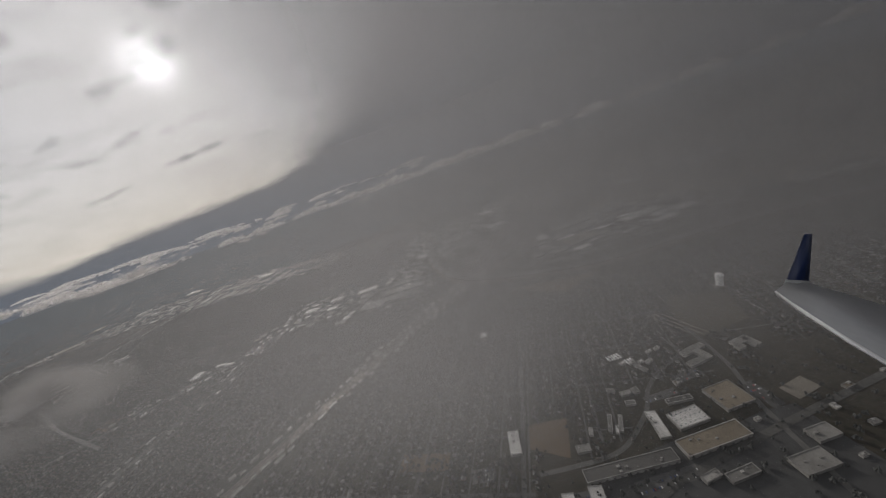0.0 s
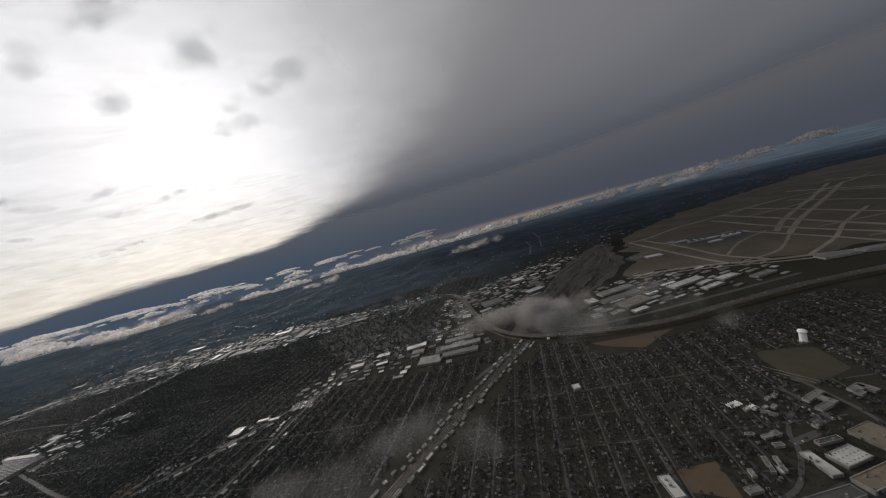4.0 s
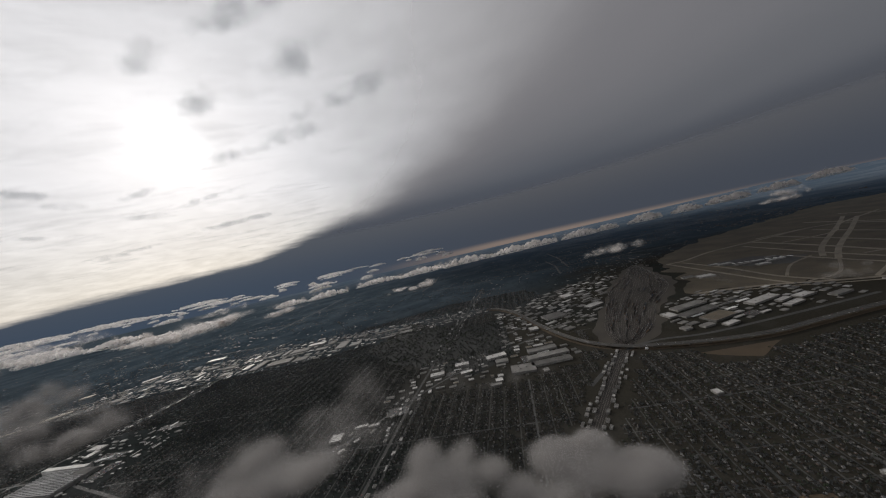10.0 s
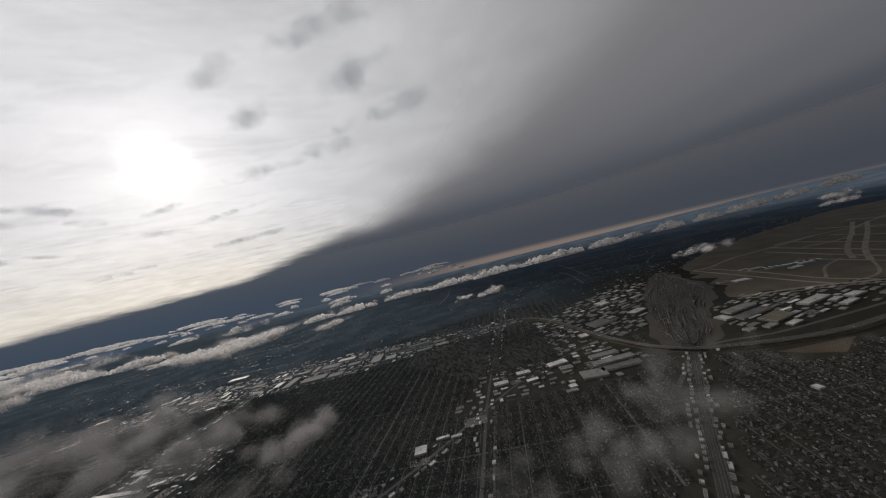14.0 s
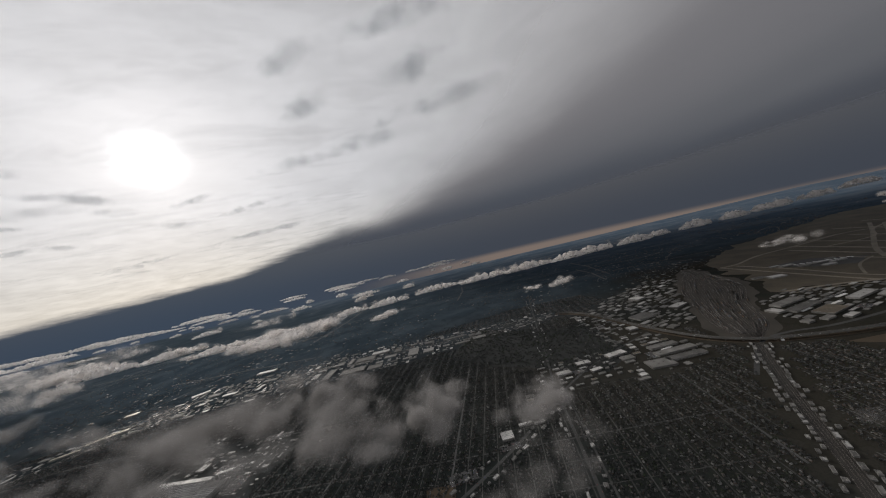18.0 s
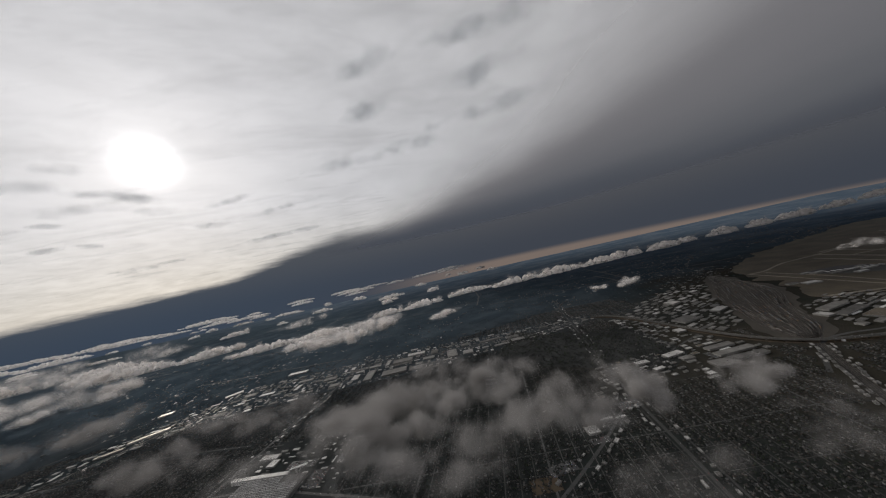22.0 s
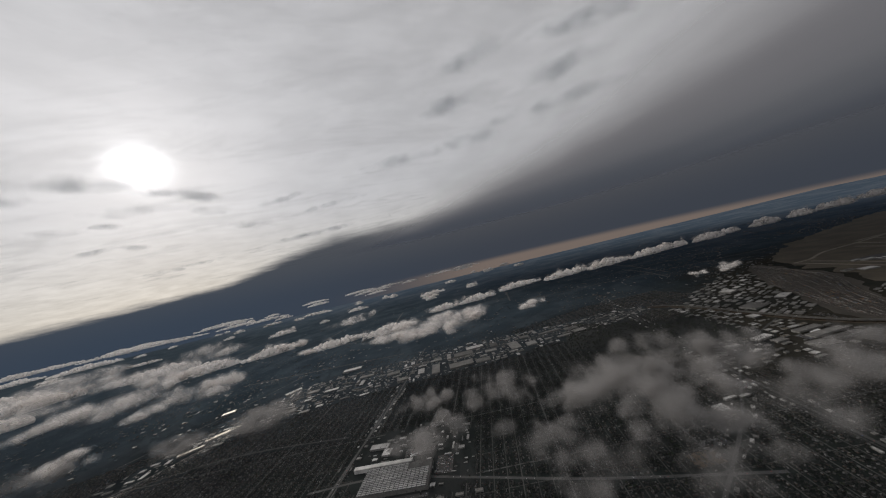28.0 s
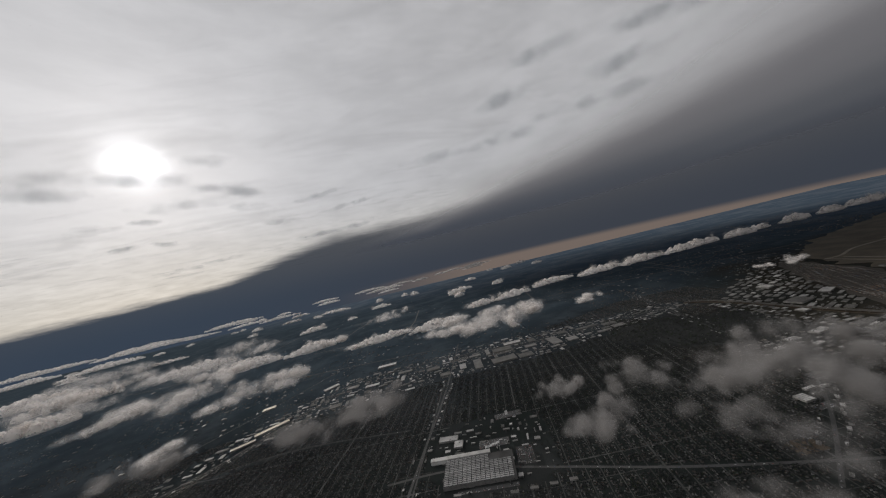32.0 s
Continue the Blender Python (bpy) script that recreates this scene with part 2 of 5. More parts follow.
MAT_GREY_ROOF_S = surface("grey_roofs_far", (0.10, 0.098, 0.094), (0.19, 0.185, 0.178), 0.8, 0.05, 0.5, vary=0.45, island=True)
MAT_WALL = surface("metal_cladding", (0.13, 0.127, 0.12), (0.24, 0.235, 0.225), 0.6, 0.2, 2.0, vary=0.35)
MAT_DARK = surface("dark_metal", (0.03, 0.03, 0.03), (0.06, 0.06, 0.06), 0.5, 1.0, 4.0)
MAT_GLASS = surface("skylight_glazing", (0.10, 0.12, 0.13), (0.20, 0.22, 0.23), 0.15, 1.0, 4.0)
ROOFS = [(0.045, 0.046, 0.048), (0.082, 0.082, 0.083), (0.030, 0.031, 0.034), (0.12, 0.12, 0.12), (0.066, 0.056, 0.051), (0.16, 0.158, 0.154), (0.045, 0.045, 0.049), (0.055, 0.05, 0.045)]
WALLS = [(0.12, 0.115, 0.10), (0.09, 0.058, 0.044), (0.24, 0.235, 0.23), (0.10, 0.094, 0.082), (0.075, 0.052, 0.040), (0.11, 0.112, 0.115)]
MAT_HROOF = many_toned("asphalt_shingles", ROOFS, 0.85, False)
MAT_HWALL = many_toned("siding_and_brick", WALLS, 0.8, False)
MAT_HROOF_S = many_toned("asphalt_shingles_far", ROOFS, 0.85)
MAT_HWALL_S = many_toned("siding_and_brick_far", WALLS, 0.8)
MAT_TWIGS = surface("bare_twigs", (0.024, 0.027, 0.027), (0.048, 0.050, 0.050), 0.95, 0.5, 3.0, vary=0.4, island=True)
MAT_EVERGREEN = surface("evergreen", (0.016, 0.024, 0.014), (0.034, 0.046, 0.024), 0.9, 0.5, 3.0, vary=0.35, island=True)
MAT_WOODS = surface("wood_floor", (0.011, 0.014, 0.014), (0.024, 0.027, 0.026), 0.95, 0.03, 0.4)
MAT_BARK = surface("bark", (0.05, 0.042, 0.033), (0.09, 0.075, 0.06), 0.95, 2.0, 8.0)
MAT_CARS = many_toned("car_paint", [(0.6, 0.6, 0.6), (0.05, 0.05, 0.055), (0.25, 0.26, 0.27), (0.75, 0.75, 0.74), (0.25, 0.03, 0.03), (0.04, 0.07, 0.18)], 0.35)
MAT_WAGON = many_toned("freight_paint", [(0.10, 0.06, 0.045), (0.18, 0.17, 0.16), (0.05, 0.05, 0.05), (0.22, 0.12, 0.05), (0.30, 0.29, 0.27), (0.05, 0.08, 0.13)], 0.7, False)
MAT_WAGON_S = many_toned("freight_paint_far", [(0.10, 0.06, 0.045), (0.18, 0.17, 0.16), (0.05, 0.05, 0.05), (0.12, 0.11, 0.10), (0.26, 0.25, 0.24)], 0.7)
MAT_WHITE = surface("white_paint", (0.70, 0.70, 0.70), (0.82, 0.82, 0.81), 0.4, 0.5, 4.0, vary=0.05)
MAT_NAVY = surface("navy_paint", (0.006, 0.016, 0.062), (0.009, 0.022, 0.080), 0.35, 1.0, 6.0, vary=0.05)
MAT_WING = surface("wing_paint", (0.34, 0.345, 0.35), (0.42, 0.425, 0.43), 0.35, 0.8, 6.0, vary=0.03)


def deck_look(q):
    pos = q.n("ShaderNodeNewGeometry").outputs["Position"]
    x, y, z = q.xyz(pos)
    # the bank thickens to one side of a slanting front
    back = q.math("SUBTRACT", y, 1650.0)
    side = q.math("SUBTRACT", x, q.math("MULTIPLY_ADD", q.math("ADD", back, q.math("SQRT", q.math("MULTIPLY_ADD", back, back, 490000.0))), -0.28, -340.0))
    swell = q.noise(q.vmath("MULTIPLY", pos, (1.0, 0.55, 1.0)), 0.0016, 6.0, 0.55)
    side = q.math("ADD", side, q.math("MULTIPLY", q.math("SUBTRACT", swell, 0.5), 420.0))
    thick = q.step(side, -300.0, 620.0)
    wisps = q.noise(q.vmath("MULTIPLY", pos, (0.55, 1.4, 1.0)), 0.0035, 8.0, 0.62, dist=0.4)
    thin = q.step(wisps, 0.48, 0.76, 0.0, 0.26)
    alpha = q.math("MAXIMUM", q.math("MULTIPLY", thick, 0.97), thin)
    reach = q.vmath("LENGTH", q.vmath("SUBTRACT", pos, (-500.0, 400.0, 730.0)))
    alpha = q.math("MULTIPLY", alpha, q.step(reach, 3500.0, 4400.0, 1.0, 0.0))
    # murk near the horizon is painted: the deck darkens and blues with distance
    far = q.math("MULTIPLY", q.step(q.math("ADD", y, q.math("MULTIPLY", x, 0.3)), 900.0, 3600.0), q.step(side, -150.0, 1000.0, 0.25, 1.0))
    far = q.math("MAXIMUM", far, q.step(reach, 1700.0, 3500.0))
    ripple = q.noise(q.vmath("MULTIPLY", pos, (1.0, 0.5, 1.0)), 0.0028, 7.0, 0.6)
    # light and shade across the bank are painted as colour, palest at the front
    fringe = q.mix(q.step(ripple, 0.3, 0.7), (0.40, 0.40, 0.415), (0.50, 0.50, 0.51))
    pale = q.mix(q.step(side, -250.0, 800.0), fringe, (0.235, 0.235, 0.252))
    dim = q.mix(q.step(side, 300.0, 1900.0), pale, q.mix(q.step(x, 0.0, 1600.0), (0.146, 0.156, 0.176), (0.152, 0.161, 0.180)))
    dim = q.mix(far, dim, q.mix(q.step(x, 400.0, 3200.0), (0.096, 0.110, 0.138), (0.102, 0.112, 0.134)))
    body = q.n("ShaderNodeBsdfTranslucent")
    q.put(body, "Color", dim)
    clear = q.n("ShaderNodeBsdfTransparent")
    m = q.n("ShaderNodeMixShader")
    q.put(m, 0, alpha)
    q.put(m, 1, clear.outputs[0])
    q.put(m, 2, body.outputs[0])
    return m.outputs[0]


def puff_look(density, tone, size, detail=7.0, gain=2.5, heaps=1.5, least=0.80):
    """Cloud whose density falls off outwards and is broken up by billows of the given size in metres."""

    def look_of(q):
        p = q.n("ShaderNodeTexCoord").outputs["Object"]
        pos = q.n("ShaderNodeNewGeometry").outputs["Position"]
        ox, oy, oz = q.xyz(p)
        under = q.math("MINIMUM", oz, 0.0)
        r2 = q.math("ADD", q.math("MULTIPLY", q.vmath("LENGTH", p), q.vmath("LENGTH", p)), q.math("MULTIPLY", under, under))
        warp = q.n("ShaderNodeTexNoise", dims="3D")
        q.put(warp, "Vector", pos)
        q.put(warp, "Scale", 0.5 / size)
        q.put(warp, "Detail", 2.0)
        bent = q.vmath("ADD", pos, q.vmath("MULTIPLY", warp.outputs["Color"], (size, size, size * 0.6)))
        n = q.noise(bent, 1.0 / size, detail, 0.60)
        heap = q.math("MULTIPLY", q.math("SUBTRACT", q.noise(pos, 0.42 / size, 2.0, 0.5), 0.5), heaps)
        d = q.math("SUBTRACT", q.math("ADD", q.math("ADD", q.math("MULTIPLY", n, gain), heap), q.math("MULTIPLY", r2, -0.95)), least)
        a = q.step(d, 0.0, 0.95, 0.0, density)
        body = q.n("ShaderNodeBsdfDiffuse")
        q.put(body, "Color", (*tone, 1))
        back = q.n("ShaderNodeBsdfTranslucent")
        q.put(back, "Color", (*tone, 1))
        both = q.n("ShaderNodeMixShader")
        q.put(both, 0, 0.5)
        q.put(both, 1, body.outputs[0])
        q.put(both, 2, back.outputs[0])
        m = q.n("ShaderNodeMixShader")
        q.put(m, 0, a)
        q.put(m, 1, q.n("ShaderNodeBsdfTransparent").outputs[0])
        q.put(m, 2, both.outputs[0])
        return m.outputs[0]

    return look_of


def cumulus_look(q):
    pos = q.n("ShaderNodeNewGeometry").outputs["Position"]
    tone = q.mix(q.noise(pos, 0.05, 4.0), (0.95, 0.915, 0.89), (0.98, 0.955, 0.935))
    body = q.n("ShaderNodeBsdfDiffuse")
    q.put(body, "Color", tone)
    back = q.n("ShaderNodeBsdfTranslucent")
    q.put(back, "Color", tone)
    both = q.n("ShaderNodeMixShader")
    q.put(both, 0, 0.62)
    q.put(both, 1, body.outputs[0])
    q.put(both, 2, back.outputs[0])
    m = q.n("ShaderNodeMixShader")
    q.put(m, 0, q.step(q.noise(pos, 0.045, 5.0, 0.55), 0.32, 0.50, 0.25, 1.0))
    q.put(m, 1, q.n("ShaderNodeBsdfTransparent").outputs[0])
    q.put(m, 2, both.outputs[0])
    return m.outputs[0]


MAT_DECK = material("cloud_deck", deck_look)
# near clouds take half the tone of MAT_DENSE: shade put into their colour
MAT_PUFF = material("shaded_thin_cloud", puff_look(0.17, (0.46, 0.446, 0.436), 20.0))
MAT_WISP = material("shaded_wisp_of_cloud", puff_look(0.12, (0.44, 0.425, 0.415), 17.0))
MAT_HEAPED = material("shaded_heaped_cloud", puff_look(0.42, (0.48, 0.465, 0.455), 22.0))
MAT_DENSE = material("thick_cloud", puff_look(0.55, (0.95, 0.925, 0.905), 30.0))
MAT_SCUD = material("dark_scud", puff_look(0.14, (0.40, 0.45, 0.51), 100.0, 7.0, 2.0, 0.5, 0.52))
MAT_CUMULUS = material("cumulus", cumulus_look)


# ---- builders ----
def mesh_object(name, verts, faces, mats, index=None, smooth=False):
    me = bpy.data.meshes.new(name)
    me.from_pydata([tuple(v) for v in verts], [], [tuple(f) for f in faces])
    for m in mats if isinstance(mats, (list, tuple)) else [mats]:
        me.materials.append(m)
    if index is not None:
        me.polygons.foreach_set("material_index", np.asarray(index, dtype=np.int32))
    if smooth:
        me.polygons.foreach_set("use_smooth", np.ones(len(me.polygons), dtype=bool))
    me.update()
    return new(name, me)


def part(name, bm, mat, parent, label="", m=None):
    me = bpy.data.meshes.new(name)
    bm.to_mesh(me)
    bm.free()
    me.materials.append(mat)
    ob = new(name, me)
    ob.parent = parent
    if m is not None:
        ob.matrix_basis = m
    return tagged(ob, label)


def box(bm, x0, x1, y0, y1, z0, z1):
    v = [bm.verts.new(c) for c in ((x0, y0, z0), (x1, y0, z0), (x1, y1, z0), (x0, y1, z0), (x0, y0, z1), (x1, y0, z1), (x1, y1, z1), (x0, y1, z1))]
    for f in ((3, 2, 1, 0), (4, 5, 6, 7), (0, 1, 5, 4), (1, 2, 6, 5), (2, 3, 7, 6), (3, 0, 4, 7)):
        bm.faces.new([v[i] for i in f])
    return bm


def boxes(*rows):
    bm = bmesh.new()
    for r in rows:
        box(bm, *r)
    return bm


def empty(name, m):
    e = new(name)
    e.empty_display_size = 1.0
    e.matrix_basis = m
    return e


def stamp(name, template, places, mats):
    """Joins many copies of a small template (verts, faces, material index) into one mesh. places: x, y, z, turn, sx, sy, sz."""
    tv, tf, ti = template
    tv = np.array(tv, dtype=float)
    pl = np.array(places, dtype=float).reshape(-1, 7)
    c, s = np.cos(pl[:, 3]), np.sin(pl[:, 3])
    px, py, pz = tv[None, :, 0] * pl[:, 4:5], tv[None, :, 1] * pl[:, 5:6], tv[None, :, 2] * pl[:, 6:7]
    vx = px * c[:, None] - py * s[:, None] + pl[:, 0:1]
    vy = px * s[:, None] + py * c[:, None] + pl[:, 1:2]
    verts = np.stack([vx, vy, pz + pl[:, 2:3]], -1).reshape(-1, 3)
    n = len(tv)
    faces = [tuple(i + n * j for i in f) for j in range(len(pl)) for f in tf]
    return mesh_object(name, verts, faces, mats, np.tile(ti, len(pl)))


GABLE = ([(-.5, -.5, 0), (.5, -.5, 0), (.5, .5, 0), (-.5, .5, 0), (-.5, -.5, .6), (.5, -.5, .6), (.5, .5, .6), (-.5, .5, .6), (-.5, 0, 1), (.5, 0, 1)],
         [(0, 1, 5, 4), (1, 2, 6, 9, 5), (2, 3, 7, 6), (3, 0, 4, 8, 7), (4, 5, 9, 8), (6, 7, 8, 9)], [0, 0, 0, 0, 1, 1])
BLOCK = ([(-.5, -.5, 0), (.5, -.5, 0), (.5, .5, 0), (-.5, .5, 0), (-.5, -.5, 1), (.5, -.5, 1), (.5, .5, 1), (-.5, .5, 1)],
         [(0, 1, 5, 4), (1, 2, 6, 5), (2, 3, 7, 6), (3, 0, 4, 7), (4, 5, 6, 7)], [0, 0, 0, 0, 1])


def clump_template(seed, spikes=7):
    """A ragged crown: leaning blades of twigs round a short stem."""
    r = random.Random(seed)
    v, f = [], []
    for i in range(spikes):
        a, h, w = r.uniform(0, 6.28), r.uniform(0.55, 1.0), r.uniform(0.25, 0.5)
        o = len(v)
        ca, sa = math.cos(a), math.sin(a)
        cx, cy, cz = ca * r.uniform(0.1, 0.3), sa * r.uniform(0.1, 0.3), h * 0.5
        v += [(cx - sa * w * .5, cy + ca * w * .5, cz * r.uniform(.7, 1)), (cx + ca * w * .6, cy + sa * w * .6, cz), (cx + sa * w * .5, cy - ca * w * .5, cz * r.uniform(.8, 1.1)), (cx - ca * w * .3, cy - sa * w * .3, cz), (cx + r.uniform(-.1, .1), cy, h), (cx * .4, cy * .4, cz * .35)]
        for t in ((0, 1, 4), (1, 2, 4), (2, 3, 4), (3, 0, 4), (1, 0, 5), (2, 1, 5), (3, 2, 5), (0, 3, 5)):
            f.append(tuple(o + j for j in t))
    return v, f, [0] * len(f)


# ---- ground ----
def disc(name, radius, z, mat, rings=24, spokes=96):
    v, f = [(-2500, 500, z)], []
    for i in range(1, rings + 1):
        rr = radius * (i / rings) ** 1.6
        v += [(-2500 + rr * math.cos(6.2831853 * j / spokes), 500 + rr * math.sin(6.2831853 * j / spokes), z) for j in range(spokes)]
    for j in range(spokes):
        f.append((0, 1 + j, 1 + (j + 1) % spokes))
    for i in range(rings - 1):
        a = 1 + i * spokes
        for j in range(spokes):
            f.append((a + j, a + spokes + j, a + spokes + (j + 1) % spokes, a + (j + 1) % spokes))
    return mesh_object(name, v, f, mat)


tagged(disc("ground", 9500, 0, MAT_GROUND, 24, 192), "dark winter city ground of bare lots, lawns and woods, with painted far haze", "ground", kind="structure")


def ribbon(name, pts, width, z, mat, label, category="road", thick=0.0):
    """A flat strip along a line of points."""
    p = [Vector((*q, 0)) for q in pts]
    v, f = [], []
    for i, c in enumerate(p):
        d = (p[min(i + 1, len(p) - 1)] - p[max(i - 1, 0)]).normalized()
        s = Vector((-d.y, d.x, 0)) * width / 2
        v += [c + s + Vector((0, 0, z)), c - s + Vector((0, 0, z))]
        if i:
            f.append((2 * i - 2, 2 * i - 1, 2 * i + 1, 2 * i))
    return tagged(mesh_object(name, v, f, mat), label, category, kind="structure")


def smooth_line(pts, n=8):
    """Catmull-Rom through the points."""
    out = []
    for i in range(len(pts) - 1):
        a, b, c, d = (Vector(pts[max(0, min(len(pts) - 1, i + o))]) for o in (-1, 0, 1, 2))
        for s in range(n):
            t = s / n
            q = 0.5 * ((2 * b) + (c - a) * t + (2 * a - 5 * b + 4 * c - d) * t * t + (3 * b - a - 3 * c + d) * t ** 3)
            out.append((q.x, q.y))
    return out + [tuple(pts[-1])]


def patch(name, pts, z, mat, label, category="lot"):
    return tagged(mesh_object(name, [(x, y, z) for x, y in pts], [tuple(range(len(pts)))], mat), label, category, kind="structure")


def inside(x, y, poly):
    hit = False
    for (x0, y0), (x1, y1) in zip(poly, poly[1:] + poly[:1]):
        if (y0 > y) != (y1 > y) and x < (x1 - x0) * (y - y0) / (y1 - y0) + x0:
            hit = not hit
    return hit


def rect_pts(x, y, lx, ly, deg, grow=0.0):
    c, s = math.cos(radians(deg)), math.sin(radians(deg))
    return [(x + c * a * (lx / 2 + grow) - s * b * (ly / 2 + grow), y + s * a * (lx / 2 + grow) + c * b * (ly / 2 + grow)) for a, b in ((-1, -1), (1, -1), (1, 1), (-1, 1))]


HIGHWAY = [(-150, 972), (-112, 930), (-88, 843), (-80, 700), (-68, 595), (-45, 522), (-6, 472), (44, 442), (112, 412), (190, 390), (278, 385), (420, 375), (640, 330)]
CORRIDOR = [(-420, 60), (-335, 150), (-248, 238), (-163, 327), (-79, 410), (-15, 470), (60, 560), (180, 700), (330, 850), (520, 1050), (800, 1400)]
YARD = [(-38, 520), (25, 470), (110, 510), (200, 620), (330, 700), (400, 780), (440, 880), (540, 1060), (500, 1090), (340, 960), (230, 850), (95, 690), (10, 600)]
AIRPORT = [(300, 655), (420, 575), (560, 480), (800, 400), (1700, 250), (2600, 900), (1900, 1350), (1000, 1250), (620, 1080), (470, 860), (400, 740)]
COMMON = [(199, 278), (243, 257), (228, 218), (174, 213), (187, 262)]
PLAY = [(5, 178), (36, 174), (25, 146), (0, 159)]
FIELD = [(58, 400), (150, 378), (178, 372), (112, 348)]
WOODS = [(-430, 1060), (-235, 830), (-135, 845), (-190, 580), (-290, 530), (-460, 700), (-560, 860)]
def ragged(pts, step, wobble):
    """The outline broken into short pieces that wander to either side."""
    out = []
    for (x0, y0), (x1, y1) in zip(pts, pts[1:] + pts[:1]):
        n = max(1, int(math.hypot(x1 - x0, y1 - y0) / step))
        for i in range(n):
            x, y = x0 + (x1 - x0) * i / n, y0 + (y1 - y0) * i / n
            out.append((x + wobble * noise.noise((x * 0.02, y * 0.02, 1.0)), y + wobble * noise.noise((x * 0.02, y * 0.02, 8.0))))
    return out


patch("rail_yard_ground", ragged(YARD, 10.0, 16.0), 0.06, MAT_YARD, "brown earth and cinder ground of a rail yard", "rail yard")
patch("airfield", ragged(AIRPORT, 14.0, 34.0), 0.05, MAT_GRASS, "dry tan winter grass of an airfield", "airfield")
patch("common", ragged(COMMON, 6.0, 4.0), 0.07, MAT_COMMON, "dull brown-green winter common below the water tower", "field")
patch("bare_field", ragged(FIELD, 8.0, 5.0), 0.07, MAT_FIELD, "bare brown field beside the highway", "field")

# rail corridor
patch("woods_floor", WOODS, 0.04, MAT_WOODS, "very dark floor of a bare wood", "woods")
ribbon("rail_bed", smooth_line(CORRIDOR[:7]), 9, 0.08, MAT_BALLAST, "wide strip of rail ballast between warehouses", "rail bed")

# ---- cloud ----
def grid_sheet(name, x0, x1, y0, y1, z, nx, ny, sag, mat):
    v, f = [], []
    for j in range(ny + 1):
        for i in range(nx + 1):
            x, y = x0 + (x1 - x0) * i / nx, y0 + (y1 - y0) * j / ny
            v.append((x, y, z + sag * noise.noise((x * 0.0011, y * 0.0011, 3.0))))
    for j in range(ny):
        for i in range(nx):
            a = j * (nx + 1) + i
            f.append((a, a + 1, a + nx + 2, a + nx + 1))
    return mesh_object(name, v, f, mat, smooth=True)


tagged(grid_sheet("cloud_deck", -11000, 9000, -5000, 11000, 730, 100, 80, 14, MAT_DECK), "high grey overcast layer with painted shading, thinning to white wisps", "overcast", kind="structure")


def slice_mesh(name, layers, spokes=14):
    """A cloud's unit body as one winding sheet of many turns, whose material gives its uneven density."""
    v, f = [], []
    for i in range(layers * spokes + 1):
        h = -0.97 + 1.94 * i / (layers * spokes)
        a = 6.2831853 * i / spokes
        r = math.sqrt(1 - h * h) * 1.12
        v += [(0, 0, h), (r * 0.5 * math.cos(a), r * 0.5 * math.sin(a), h), (r * math.cos(a), r * math.sin(a), h + 0.02 * math.sin(2.7 * a))]
        if i:
            o = 3 * i
            f += [(o - 3, o - 2, o + 1, o), (o - 2, o - 1, o + 2, o + 1)]
    me = bpy.data.meshes.new(name)
    me.from_pydata(v, [], f)
    me.update()
    return me


SLICES = {}


def soft_cloud(x, y, z, rx, ry, rz, deg, mat, label, layers=12, name="cloud"):
    key = (layers, mat.name)
    if key not in SLICES:
        SLICES[key] = slice_mesh("cloud_layers", layers)
        SLICES[key].materials.append(mat)
    ob = new(name, SLICES[key])
    ob.matrix_basis = pose(x, y, z, 0, 0, deg) @ Matrix.Diagonal((rx, ry, rz, 1))
    return tagged(ob, label, "cloud", "high cloud scraps")


def low_cloud(x, y, z, r, h, kind, deg=0.0):
    """A ragged low cloud: a body with smaller heads heaped round and over it."""
    mat, layers, label = {"heaped": (MAT_HEAPED, 16, "pale grey heaped low cloud over the city"), "thin": (MAT_PUFF, 14, "thin grey drifting cloud low over the city"),
                          "wisp": (MAT_WISP, 12, "faint dark wisp of low cloud over houses"), "dense": (MAT_DENSE, 18, "soft pale grey cumulus cloud lit from behind")}[kind]
    key = (layers, mat.name)
    if key not in SLICES:
        SLICES[key] = slice_mesh("billow", layers)
        SLICES[key].materials.append(mat)
    rc = random.Random(int(x * 3 + y * 7))
    e = empty("cloud", pose(x, y, z, 0, 0, deg))
    r, h = r * 1.4, h * 1.25
    heads = [(0, 0, 0, 0.80 * r, 0.52 * r, 0.85 * h)]
    for i in range(6):
        a = 1.047 * i + rc.uniform(-0.4, 0.4)
        f, w = rc.uniform(0.45, 0.8), rc.uniform(0.30, 0.52)
        heads.append((f * r * math.cos(a), 0.6 * f * r * math.sin(a), h * rc.uniform(-0.25, 0.45), w * r, w * r * 0.8, h * rc.uniform(0.45, 0.8)))
    for hx, hy, hz, a, b, c in heads:
        ob = new("billow", SLICES[key])
        ob.parent = e
        ob.matrix_basis = pose(hx, hy, hz, 0, 0, rc.uniform(-20, 20)) @ Matrix.Diagonal((a, b, c, 1))
    return tagged(e, label, "cloud", "scattered low clouds")


